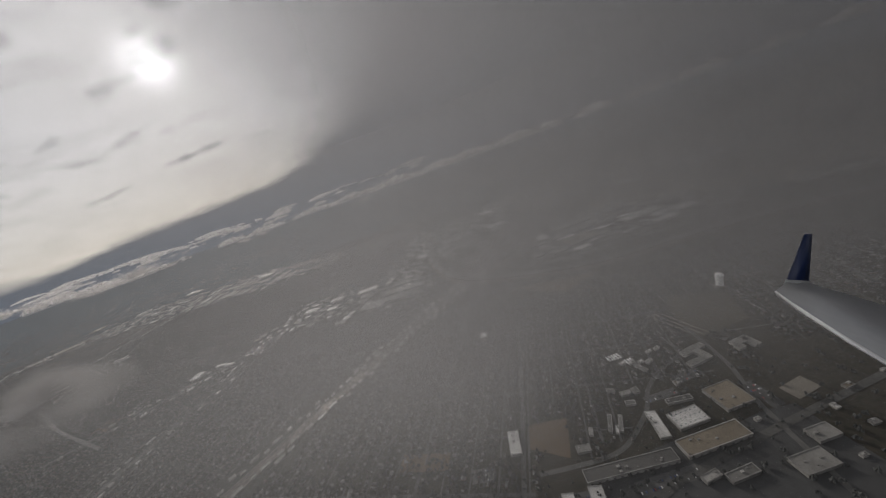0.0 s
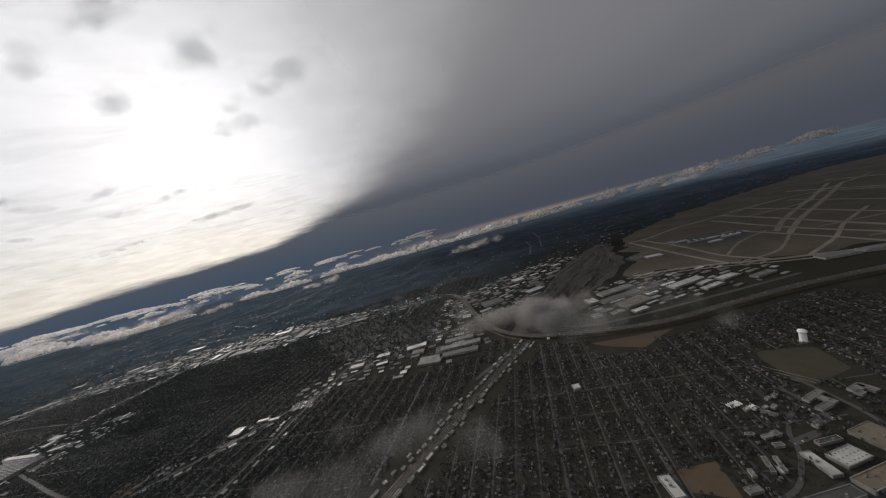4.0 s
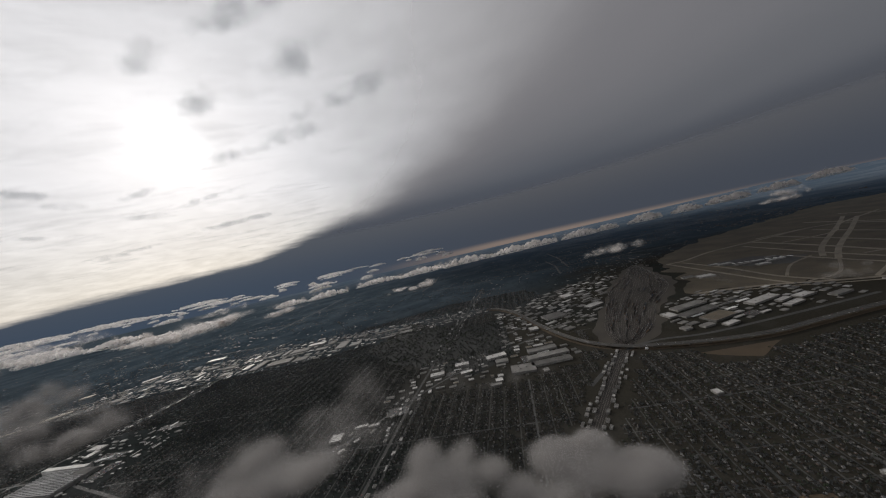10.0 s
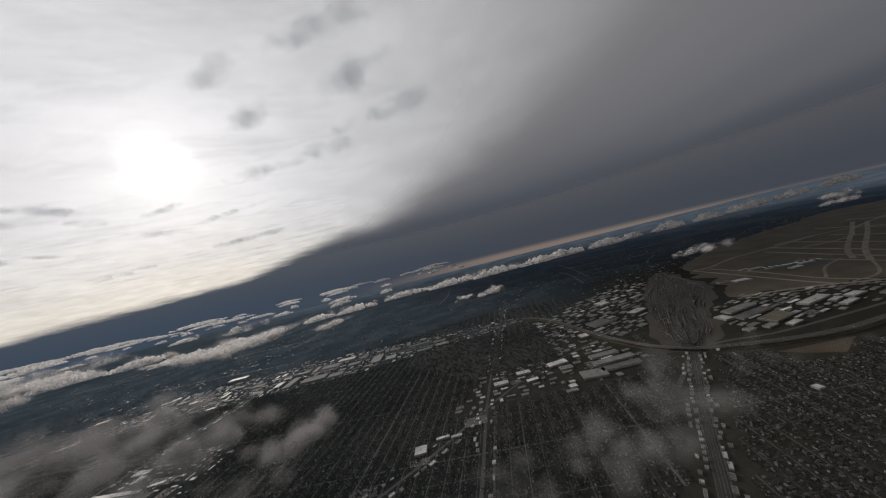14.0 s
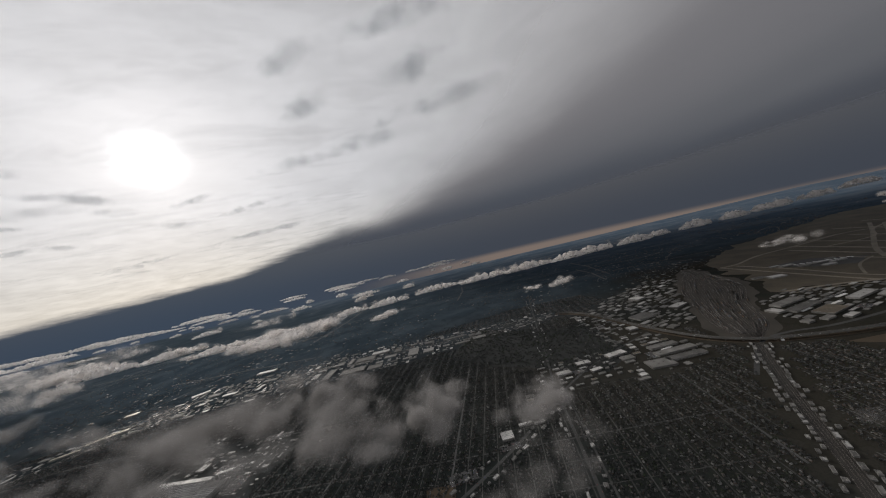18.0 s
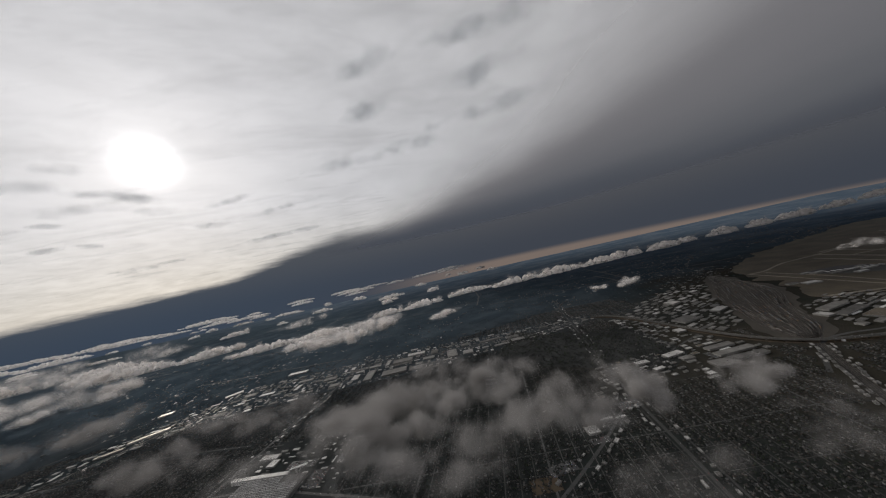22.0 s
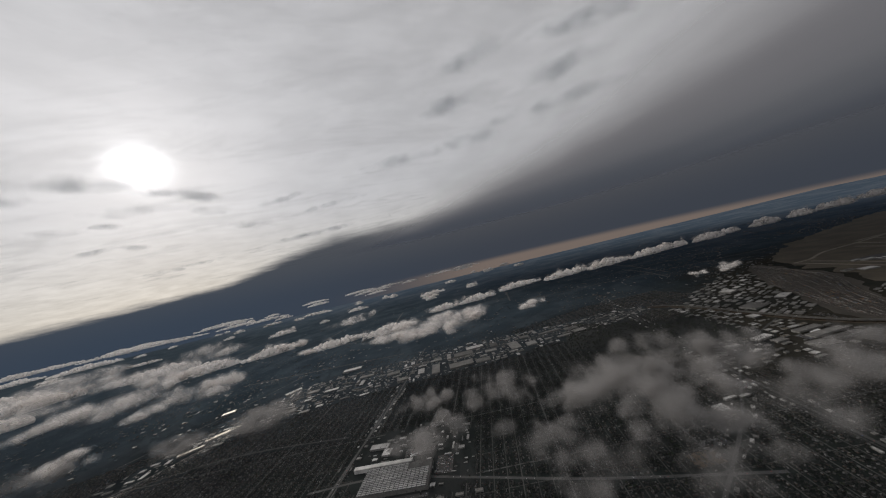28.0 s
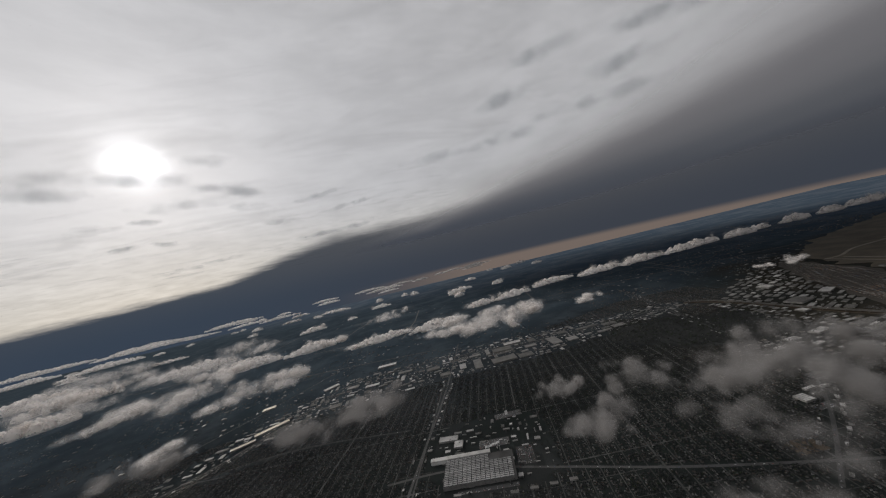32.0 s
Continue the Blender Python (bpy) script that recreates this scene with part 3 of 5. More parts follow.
for row in ((-374, 17, 240, 11, 3.6), (-350, 14, 235, 11, 3.4), (-330, 12, 231, 9, 3.2), (-80, 40, 206, 15, 8), (-93, 50, 205, 15, 8), (-106, 60, 205, 13, 8), (-132, 72, 205, 13, 7), (-640, 190, 205, 24, 14), (-575, 168, 204, 24, 13), (-650, 218, 203, 34, 18), (-820, 300, 198, 56, 24), (-704, 196, 204, 44, 22), (-805, 242, 205, 46, 23), (-932, 326, 206, 38, 20), (-836, 216, 206, 36, 19), (-1006, 280, 206, 27, 22), (-1228, 476, 200, 60, 22), (-1300, 458, 200, 42, 18),
            (-1006, 353, 205, 24, 14), (-1530, 505, 200, 46, 17), (-760, 288, 200, 48, 24), (-722, 262, 202, 36, 20)):
    low_cloud(*row, "heaped", 8)
for row in ((-392, 92, 206, 30, 13), (-765, 184, 204, 34, 15), (-812, 194, 204, 38, 14), (-830, 268, 206, 26, 15), (-932, 239, 205, 31, 12), (-118, 74, 205, 8, 4), 
            (-336, 105, 207, 17, 11), (-133, 101, 206, 11, 5)):
    low_cloud(*row, "thin", 6)
for row in ((-164, 18, 205, 22, 6), (-914, 198, 205, 34, 12), (-858, 167, 206, 27, 10), (-579, 130, 207, 19, 13), (-600, 115, 206, 23, 8), (-474, 75, 206, 20, 11), (-436, 74, 206, 14, 6), (-460, 92, 206, 20, 8), (-309, 93, 206, 14, 7), (-158, 139, 206, 12, 6), (-146, 64, 206, 8, 5), (-690, 116, 208, 26, 10), (-980, 176, 208, 28, 10)):
    low_cloud(*row, "wisp", 4)
for row in ((-2130, 1075, 198, 105, 42), (-1739, 872, 194, 140, 28), (-1490, 752, 194, 92, 22), (-1880, 1215, 200, 180, 36), (-2700, 1750, 196, 220, 46), (-1541, 537, 192, 50, 17), (-1216, 1295, 192, 100, 26), (-972, 773, 192, 112, 24), (-882, 703, 194, 46, 20), (-1061, 856, 190, 70, 20),
            (-1653, 1001, 205, 80, 24), (-2320, 1330, 200, 180, 38), (-340, 525, 199, 26, 10), (-402, 545, 197, 20, 6), (-74, 342, 206, 26, 11), (-105, 352, 204, 16, 6), (330, 430, 214, 34, 12), (250, 390, 212, 24, 8), (-690, 720, 193, 34, 12)):
    low_cloud(*row, "dense", 8)


def cumulus(x, y, z, length, depth, height, deg, seed, billows):
    """A bank of heaped cloud: many swelling heads over a flat base, as one closed skin."""
    r = random.Random(seed)
    heads = []
    for i in range(max(12, int(length / height * 7))):
        t = r.uniform(-1, 1)
        s = height * r.uniform(0.25, 0.60) * (1.0 - 0.45 * abs(t))
        heads.append((t * length / 2, r.uniform(-1, 1) * depth / 2 * (1 - 0.5 * abs(t)), s * r.uniform(1.1, 1.6), s))
    hx, hy, hr, hs = (np.array(c)[:, None, None] for c in zip(*heads))
    step = height / 15.0
    gx, gy = np.arange(-length / 2 - height * .7, length / 2 + height * .7, step), np.arange(-depth / 2 - height * .7, depth / 2 + height * .7, step)
    X, Y = np.meshgrid(gx, gy)
    base = height * 0.5 * (1 - (2 * np.abs(hx) / length) ** 2)
    q = 1 - ((X - hx) ** 2 + (Y - hy) ** 2) / hr ** 2
    Z = np.where(q > 0, (base + hs) * np.maximum(q, 0) ** 0.8, -1).max(0)
    v, f, top, low = [], [], {}, {}
    ny, nx = Z.shape
    for j in range(ny):
        for i in range(nx):
            if Z[j, i] > 0:
                p = Vector((gx[i], gy[j], Z[j, i]))
                o = p + Vector((seed * 31.0, 0, 0))
                w = noise.fractal(o * (2.6 / height), 0.6, 2.0, 4) * height * 0.15
                u = noise.noise(o * (6.0 / height)) * height * 0.07
                top[j, i] = len(v)
                v.append((p.x + u * 1.5, p.y - u, max(0.02, p.z + w + u)))
                low[j, i] = len(v)
                v.append((p.x + u, p.y - u, -0.02 * height + 0.3 * u))
    for j in range(ny - 1):
        for i in range(nx - 1):
            c = ((j, i), (j, i + 1), (j + 1, i + 1), (j + 1, i))
            if all(n in top for n in c):
                f.append([top[n] for n in c])
                f.append([low[n] for n in reversed(c)])
    bank = empty("cloud", pose(x, y, z, 0, 0, deg))
    core = mesh_object("core", v, f, MAT_CUMULUS, smooth=True)
    core.parent = bank
    for i in range(billows):
        t = (i + r.uniform(0.2, 0.8)) / billows * 2 - 1
        swell = height * r.uniform(0.7, 1.6) * (1 - 0.35 * abs(t))
        billow = new("billow", billow_mesh())
        billow.parent = bank
        billow.matrix_basis = pose(t * length * 0.52, r.uniform(-0.3, 0.3) * depth, height * 0.3 + swell * 0.25, 0, 0, r.uniform(-12, 12)) @ Matrix.Diagonal((length / billows * r.uniform(0.8, 1.3), depth * r.uniform(0.4, 0.7), swell, 1))
    return tagged(bank, "bright white cumulus cloud low over the far city", "cloud", "distant cumulus bank")


def billow_mesh(kept=[]):
    if not kept:
        kept.append(slice_mesh("billow", 18))
        kept[0].materials.append(MAT_DENSE)
    return kept[0]


BANKS = [(-330, 1130, 170, 220, 70, 34, 3), (-150, 1105, 170, 220, 60, 38, 3), (20, 1085, 170, 170, 50, 40, 0), (140, 1090, 170, 170, 56, 44, -4), (300, 1055, 172, 150, 50, 40, -6), (420, 1060, 172, 90, 40, 32, -5),
         (560, 1020, 174, 140, 50, 44, -8), (700, 985, 176, 110, 50, 40, -10), (860, 960, 178, 170, 56, 42, -8), (1050, 940, 180, 150, 56, 40, -8), (1260, 930, 184, 160, 60, 40, -8),
         (-520, 1190, 168, 200, 60, 30, 6), (-720, 1150, 166, 160, 56, 34, 8), (-860, 1130, 168, 120, 50, 32, 8), (-1067, 970, 172, 180, 56, 34, 10), (-1240, 1005, 170, 200, 60, 30, 10),
         (-1480, 1135, 174, 210, 70, 36, 8), (-1700, 1125, 176, 230, 80, 44, 8), (-1990, 1355, 176, 290, 90, 46, 6), (-2350, 1305, 184, 320, 110, 60, 4), (-2260, 1085, 172, 280, 100, 50, 6), (-2700, 1505, 186, 340, 120, 64, 0)]
rb = random.Random(4)
for i in range(40):
    BANKS.append((-3900 + 98 * i + rb.uniform(-90, 90), rb.uniform(1450, 2700), rb.uniform(172, 196), rb.uniform(40, 60) * rb.choice((1, 1, 1.6, 2.6)), rb.uniform(40, 60), rb.uniform(18, 32), rb.uniform(-8, 12)))
for i in range(26):
    BANKS.append((-4600 + 180 * i + rb.uniform(-150, 150), rb.uniform(3000, 4300), rb.uniform(172, 205), rb.uniform(120, 420), 80, rb.uniform(18, 32), rb.uniform(-6, 8)))
for i in range(22):
    BANKS.append((-2900 - 190 * i + rb.uniform(-150, 150), rb.uniform(1700, 3900), rb.uniform(185, 230), rb.uniform(260, 620), 110, rb.uniform(26, 46), rb.uniform(-6, 10)))
for i, (bx, by, bz, length, depth, height, deg) in enumerate(BANKS):
    near, mid = i < 22, i < 62
    cumulus(bx, by, bz, length * (0.95 if near else 1.0), depth * (0.8 if near else 1.0), height * (0.62 if mid else 0.9), deg, i + 1, max(3, round(length / height / 0.9)) if mid else 0)

# dark scraps of cloud hanging under the high deck
for row in ((-880, 1050, 735, 230, 46, 26, -14), (-660, 990, 735, 170, 60, 34, -14), (-770, 717, 735, 85, 46, 22, -28), (-511, 631, 735, 140, 56, 26, -35), (-1258, 1452, 735, 210, 40, 20, -19), (-1560, 2120, 735, 300, 60, 22, -15),
            (-1618, 1560, 735, 70, 62, 18, 45), (-1775, 1080, 735, 110, 48, 20, 18), (-1574, 1040, 735, 60, 44, 18, 60), (-2244, 1486, 735, 75, 36, 14, -16), (-2106, 1540, 735, 50, 44, 12, 70), (-1610, 1220, 735, 52, 42, 16, 48),
            (-1719, 822, 735, 100, 46, 20, 27), (-1525, 809, 735, 44, 32, 14, 7), (-1585, 985, 735, 54, 40, 16, 15), (-1893, 842, 735, 70, 50, 20, 2), (-2084, 1130, 735, 45, 34, 14, 14), (-1931, 1175, 735, 36, 28, 12, 38),
            (-751, 562, 735, 130, 34, 18, -32), (-569, 500, 735, 160, 40, 18, -12), (-1380, 1240, 735, 110, 34, 16, -20), (-2500, 2350, 735, 300, 70, 20, -15), (-430, 800, 735, 190, 50, 22, -24)):
    wide = 1.35 if row[0] < -1500 else 1.0
    row = (*row[:3], row[3] * 1.5 * wide, row[4] * 1.35 * wide, row[5] * 1.2, row[6])
    soft_cloud(*row, MAT_SCUD, "dark scrap of cloud under the high overcast", 16)


# the bank of cloud that the flight leaves behind at its start
def veil_look(q):
    pos = q.n("ShaderNodeNewGeometry").outputs["Position"]
    x, y, z = q.xyz(pos)
    n = q.noise(pos, 0.09, 6.0, 0.55)
    m = q.noise(pos, 0.05, 3.0, 0.5)
    edge = q.math("ADD", x, q.math("MULTIPLY", q.math("SUBTRACT", n, 0.5), 16.0))
    a = q.math("MULTIPLY", q.step(edge, -24.0, -9.0), q.step(x, -12.0, 12.0, 0.26, 1.0))
    lifted = q.math("SUBTRACT", q.math("ADD", z, q.math("MULTIPLY", q.math("SUBTRACT", m, 0.5), 6.0)), q.step(x, -3.0, 6.0, 0.0, 3.5))
    low = q.step(lifted, 216.0, 226.0, 0.02, 1.0)
    alpha = q.math("MULTIPLY", q.math("MULTIPLY", a, low), q.math("MULTIPLY_ADD", n, 0.26, 0.14))
    # sunlight scattered in the bank is painted as a paler tone towards the sun
    tone = q.mix(q.step(x, -8.0, 13.0), (0.62, 0.62, 0.635), (0.34, 0.342, 0.355))
    body = q.n("ShaderNodeBsdfTranslucent")
    q.put(body, "Color", tone)
    front = q.n("ShaderNodeBsdfDiffuse")
    q.put(front, "Color", tone)
    both = q.n("ShaderNodeMixShader")
    q.put(both, 0, 0.3)
    q.put(both, 1, body.outputs[0])
    q.put(both, 2, front.outputs[0])
    mx = q.n("ShaderNodeMixShader")
    q.put(mx, 0, alpha)
    q.put(mx, 1, q.n("ShaderNodeBsdfTransparent").outputs[0])
    q.put(mx, 2, both.outputs[0])
    return mx.outputs[0]


MAT_VEIL = material("fog_bank", veil_look)
v, f = [], []
rows_of = []
for i, y0 in enumerate((5.6, 6.2, 6.8, 7.4, 8.0, 8.6, 9.2, 9.8)):
    cols = [[(-34 + i * 0.6 + a / 14 * 80, y0 + 0.2 * math.sin(a / 14 * 9 + i), 180 + b * 13) for b in range(9)] for a in range(15)]
    rows_of += cols if i % 2 == 0 else cols[::-1]
for a, col in enumerate(rows_of):
    v += col
    if a:
        f += [(9 * a - 9 + b, 9 * a + b, 9 * a + b + 1, 9 * a - 8 + b) for b in range(8)]
tagged(mesh_object("fog_bank", v, f, MAT_VEIL, smooth=True), "grey bank of thin cloud that hides the city", "cloud", "scattered low clouds")

# ---- large buildings ----
TAKEN = []


def warehouse(x, y, lx, ly, deg, roof="white", h=4.5, units=3, skylights=0, bays=0, label=""):
    """A flat-roofed hall: walls, roof slab, parapet, roof units, skylights and dock doors."""
    mat = {"white": MAT_WHITE_ROOF, "grey": MAT_GREY_ROOF, "tan": MAT_TAN_ROOF, "metal": MAT_METAL_ROOF, "dark": MAT_DARK_ROOF}[roof]
    r = random.Random(int(x * 7 + y * 13))
    e = empty("warehouse", pose(x, y, 0, 0, 0, deg))
    h *= 0.6
    a, b = lx / 2, ly / 2
    part("wall", boxes((-a, a, -b, b, 0, h)), MAT_WALL, e)
    part("roof", boxes((-a - .15, a + .15, -b - .15, b + .15, h, h + .25)), mat, e)
    w, t = 0.35, h + .25
    part("parapet", boxes((-a - .15, a + .15, -b - .15, -b + w, t, t + .35), (-a - .15, a + .15, b - w, b + .15, t, t + .35), (-a - .15, -a + w, -b + w, b - w, t, t + .35), (a - w, a + .15, -b + w, b - w, t, t + .35)), MAT_WALL, e)
    for _ in range(units):
        ux, uy, s = r.uniform(-a * .8, a * .8), r.uniform(-b * .7, b * .7), r.uniform(.5, 1.1)
        part("roof_unit", boxes((ux - s, ux + s, uy - s * .6, uy + s * .6, t, t + s)), MAT_WALL, e)
    for i in range(skylights):
        for j in range(max(1, skylights // 2)):
            ux, uy = -a * .8 + 1.6 * a * i / max(1, skylights - 1), -b * .65 + 1.3 * b * j / max(1, skylights // 2 - 1)
            part("skylight", boxes((ux - .45, ux + .45, uy - .35, uy + .35, t, t + .3)), MAT_GLASS, e)
    for i in range(bays):
        ux = -a + (i + .5) * lx / bays
        part("dock_door", boxes((ux - .8, ux + .8, -b - .08, -b, .2, 1.5)), MAT_DARK, e)
    TAKEN.append(rect_pts(x, y, lx, ly, deg, 3))
    words = {"white": "white", "grey": "weathered grey", "tan": "tan gravel", "metal": "tan sheet metal", "dark": "dark bitumen"}[roof]
    return tagged(e, label or "long low warehouse with a flat %s roof" % words, "warehouse", "warehouses")


# near the start of the flight
warehouse(148, 156, 21, 19, 5, "tan", 4.5, 3, bays=4)
warehouse(113, 149, 22, 12, 4, "white", 4, 0, 6)
warehouse(92, 150, 7, 20, -8, "white", 4, 2)
warehouse(115, 132, 43, 11, 4, "tan", 5, 3, bays=8)
warehouse(-11, 166, 9, 19, -6, "white", 4, 3)
warehouse(36, 148, 10, 5, -4, "grey", 3, 1)
SCHOOL = "wing of a grey flat-roofed school"
for x, y, lx, ly, deg in ((158, 201, 15, 5, 12), (164, 194, 6, 11, 12), (154, 189, 14, 5, 8), (169, 203, 6, 5, 12), (197, 196, 14, 6, 8), (203, 193, 6, 11, 8), (192, 191, 6, 5, 8)):
    warehouse(x, y, lx, ly, deg, "grey", 3.5, 1, label=SCHOOL)
FLATS = "low block of flats with a pale roof among trees"
for x, y, lx, ly, deg, roof in ((104, 209, 5.5, 2.8, 10, "white"), (111, 207, 5.5, 2.8, 10, "white"), (118, 205, 5, 2.8, 10, "white"), (131, 213, 5.5, 2.6, 12, "white"), (139, 214, 5, 2.6, 12, "white"), (114, 199, 11, 2.8, -62, "grey"), (124, 203, 6, 2.8, 20, "grey"),
                                (88, 180, 8, 3.5, 0, "grey"), (96, 180, 5, 5, 0, "grey"), (86, 171, 7, 3.5, -10, "grey"), (63, 160, 14, 2.8, 62, "grey"), (70, 158, 13, 2.8, 62, "grey"), (65, 154, 6, 2.4, 62, "white"), (79, 186, 6, 3, -20, "grey"), (47, 158, 6, 3, 70, "grey")):
    warehouse(x, y, lx, ly, deg, roof, 3.2, 1, label=FLATS)
warehouse(58, 129.5, 60, 8, -1, "dark", 5, 6, bays=12, label="long low hall with a dark bitumen roof")
warehouse(113, 111, 18, 5, 6, "grey", 4, 2)
warehouse(97, 113.5, 11, 4, 10, "grey", 4, 1)
warehouse(118, 163, 18, 4, -4, "dark", 3.5, 2)
warehouse(30, 117, 9, 14, -8, "white", 4, 1)
warehouse(12, 118, 8, 12, -8, "white", 4, 1)
warehouse(-78, 133, 26, 14, -8, "grey", 3.5, 5)
warehouse(-66, 120, 8, 14, -8, "white", 3.5, 1)
warehouse(150, 108, 20, 10, 4, "grey", 4, 2)
warehouse(170, 120, 14, 8, 4, "grey", 4, 2)
# the square hall in the housing, halls by the yard
warehouse(-11, 308, 9, 9, -6, "white", 4, 1)
warehouse(227, 573, 79, 22, 4, "grey", 6, 4, bays=10)
warehouse(210, 534, 86, 20, 5, "grey", 6, 4, bays=10)
warehouse(209, 492, 56, 32, 7, "tan", 6, 4, bays=8)
warehouse(158, 551, 21, 28, -4, "white", 6, 2)
warehouse(193, 455, 29, 12, 6, "white", 5, 2)
warehouse(160, 470, 24, 12, 4, "grey", 5, 2)
warehouse(125, 480, 16, 14, 0, "grey", 5, 1)
warehouse(333, 509, 72, 20, 6, "white", 6, 5)
warehouse(351, 486, 30, 12, 9, "white", 5, 2)
warehouse(342, 463, 41, 13, 7, "white", 5, 2)
warehouse(393, 482, 38, 18, 3, "white", 5, 2)
warehouse(430, 452, 40, 14, 3, "grey", 5, 2)
# halls between street and highway
warehouse(-136, 529, 82, 18, -6, "grey", 6, 6, bays=10)
warehouse(-143, 500, 76, 16, -8, "grey", 6, 6, bays=10)
warehouse(-135, 560, 60, 16, -6, "grey", 6, 4)
warehouse(-199, 501, 46, 30, -14, "grey", 6, 4)
warehouse(-229, 585, 44, 18, 0, "white", 6, 3)
warehouse(-100, 682, 22, 22, -7, "white", 6, 2)
warehouse(-18, 735, 56, 40, 5, "grey", 7, 5)
warehouse(106, 888, 36, 36, 6, "white", 8, 3)
warehouse(105, 739, 50, 24, 14, "white", 6, 3)
# along the flight
warehouse(-537, 448, 19, 19, -6, "white", 5, 0, 8)
warehouse(-361, 575, 30, 15, -6, "white", 5, 3)
warehouse(-305, 591, 30, 15, -8, "white", 5, 3)
warehouse(-302, 550, 24, 11, 0, "white", 5, 2)
warehouse(-225, 556, 26, 16, -10, "grey", 5, 2)
warehouse(-500, 462, 22, 6, -4, "white", 4, 1)
warehouse(-478, 455, 18, 6, -4, "white", 4, 1)
warehouse(-1122, 675, 40, 16, -18, "white", 5, 4)
warehouse(-1106, 648, 18, 20, -18, "white", 5, 2)
warehouse(-1664, 965, 60, 14, 20, "metal", 6, 4)
warehouse(-1610, 1022, 92, 18, 26, "metal", 6, 4)
warehouse(-1691, 1199, 42, 22, 10, "metal", 6, 2)
warehouse(-1479, 1223, 56, 22, 30, "white", 6, 2)
warehouse(-1270, 1284, 74, 26, -8, "white", 7, 4)
warehouse(-789, 1107, 64, 26, -9, "white", 7, 4)
warehouse(-870, 985, 80, 40, -6, "grey", 7, 4)

# ---- roads ----
S_DIR, C_DIR = Vector((0.300, 0.954)), Vector((0.976, -0.217))
ORIGIN = Vector((-332, 716))
IND = [[(-265, 470), (-95, 478), (-62, 530), (-92, 600), (-95, 840), (-140, 900), (-205, 620)],
       [(110, 466), (470, 430), (500, 520), (330, 640), (200, 610), (130, 520)],
       [(-66, 620), (20, 610), (110, 720), (260, 880), (380, 1000), (300, 1060), (60, 970), (-90, 900)],
       [(-1790, 820), (-1660, 900), (-1500, 1010), (-1400, 1000), (-1115, 985), (-866, 945), (-693, 925), (-495, 930), (-300, 940), (-150, 960), (-150, 1000), (-264, 1055), (-425, 1070), (-769, 1170), (-989, 1200), (-1247, 1220), (-1420, 1250), (-1540, 1150), (-1700, 1010), (-1830, 900)],
       [(-1170, 630), (-1150, 520), (-960, 500), (-930, 640), (-960, 700), (-1160, 720)],
       [(-5, 85), (250, 60), (250, 172), (172, 178), (85, 178), (72, 142), (-5, 128)],
       [(-470, 520), (-250, 500), (-245, 620), (-390, 625)]]
OPEN = [YARD, AIRPORT, FIELD, WOODS, COMMON, PLAY]


def near_line(x, y, pts, d):
    for (x0, y0), (x1, y1) in zip(pts, pts[1:]):
        ex, ey = x1 - x0, y1 - y0
        t = max(0.0, min(1.0, ((x - x0) * ex + (y - y0) * ey) / (ex * ex + ey * ey)))
        if (x - x0 - t * ex) ** 2 + (y - y0 - t * ey) ** 2 < d * d:
            return True
    return False


CELL, X0, Y0 = 4.0, -2520.0, 20.0
GX, GY = np.meshgrid(X0 + CELL * (np.arange(740) + .5), Y0 + CELL * (np.arange(300) + .5))


def inside_all(poly):
    hit = np.zeros(GX.shape, dtype=bool)
    for (x0, y0), (x1, y1) in zip(poly, poly[1:] + poly[:1]):
        if y0 != y1:
            hit ^= ((y0 > GY) != (y1 > GY)) & (GX < (x1 - x0) * (GY - y0) / (y1 - y0) + x0)
    return hit


def near_all(pts, d):
    hit = np.zeros(GX.shape, dtype=bool)
    for (x0, y0), (x1, y1) in zip(pts, pts[1:]):
        ex, ey = x1 - x0, y1 - y0
        t = np.clip(((GX - x0) * ex + (GY - y0) * ey) / (ex * ex + ey * ey), 0, 1)
        hit |= (GX - x0 - t * ex) ** 2 + (GY - y0 - t * ey) ** 2 < d * d
    return hit


FREE = (GX > -2500) & (GX < 420) & (GY > 30) & (GY < 1120 + 0.12 * (GX + 1000)) & ~((GX > 60) & (GY > 360))
for poly in OPEN + IND:
    FREE &= ~inside_all(poly)
FREE &= ~near_all(CORRIDOR, 26) & ~near_all(HIGHWAY, 13)


def built_up(x, y):
    """Where the streets of houses run."""
    i, j = int((x - X0) / CELL), int((y - Y0) / CELL)
    return 0 <= i < 740 and 0 <= j < 300 and bool(FREE[j, i])


def runs(p0, d, length, step, test):
    """The stretches of a line that lie where test holds."""
    out, cur = [], []
    for i in range(int(length / step) + 1):
        q = p0 + d * step * i
        if test(q.x, q.y):
            cur.append((q.x, q.y))
        else:
            if len(cur) > 3:
                out.append(cur)
            cur = []
    if len(cur) > 3:
        out.append(cur)
    return out


STREET_GAP, CROSS_GAP = 22.0, 42.0
rs = random.Random(11)
streets, crossings = [], []
for i in range(-96, 42):
    for line in runs(ORIGIN + C_DIR * STREET_GAP * i - S_DIR * 760, S_DIR, 1260, 12, built_up):
        streets.append(line)
        main = i % 9 == 0
        ribbon("street", [line[0], line[len(line) // 2], line[-1]], 3.0 if main else 1.5, 0.05, MAT_LOT if main else MAT_STREET, "straight asphalt street between rows of houses", "street")
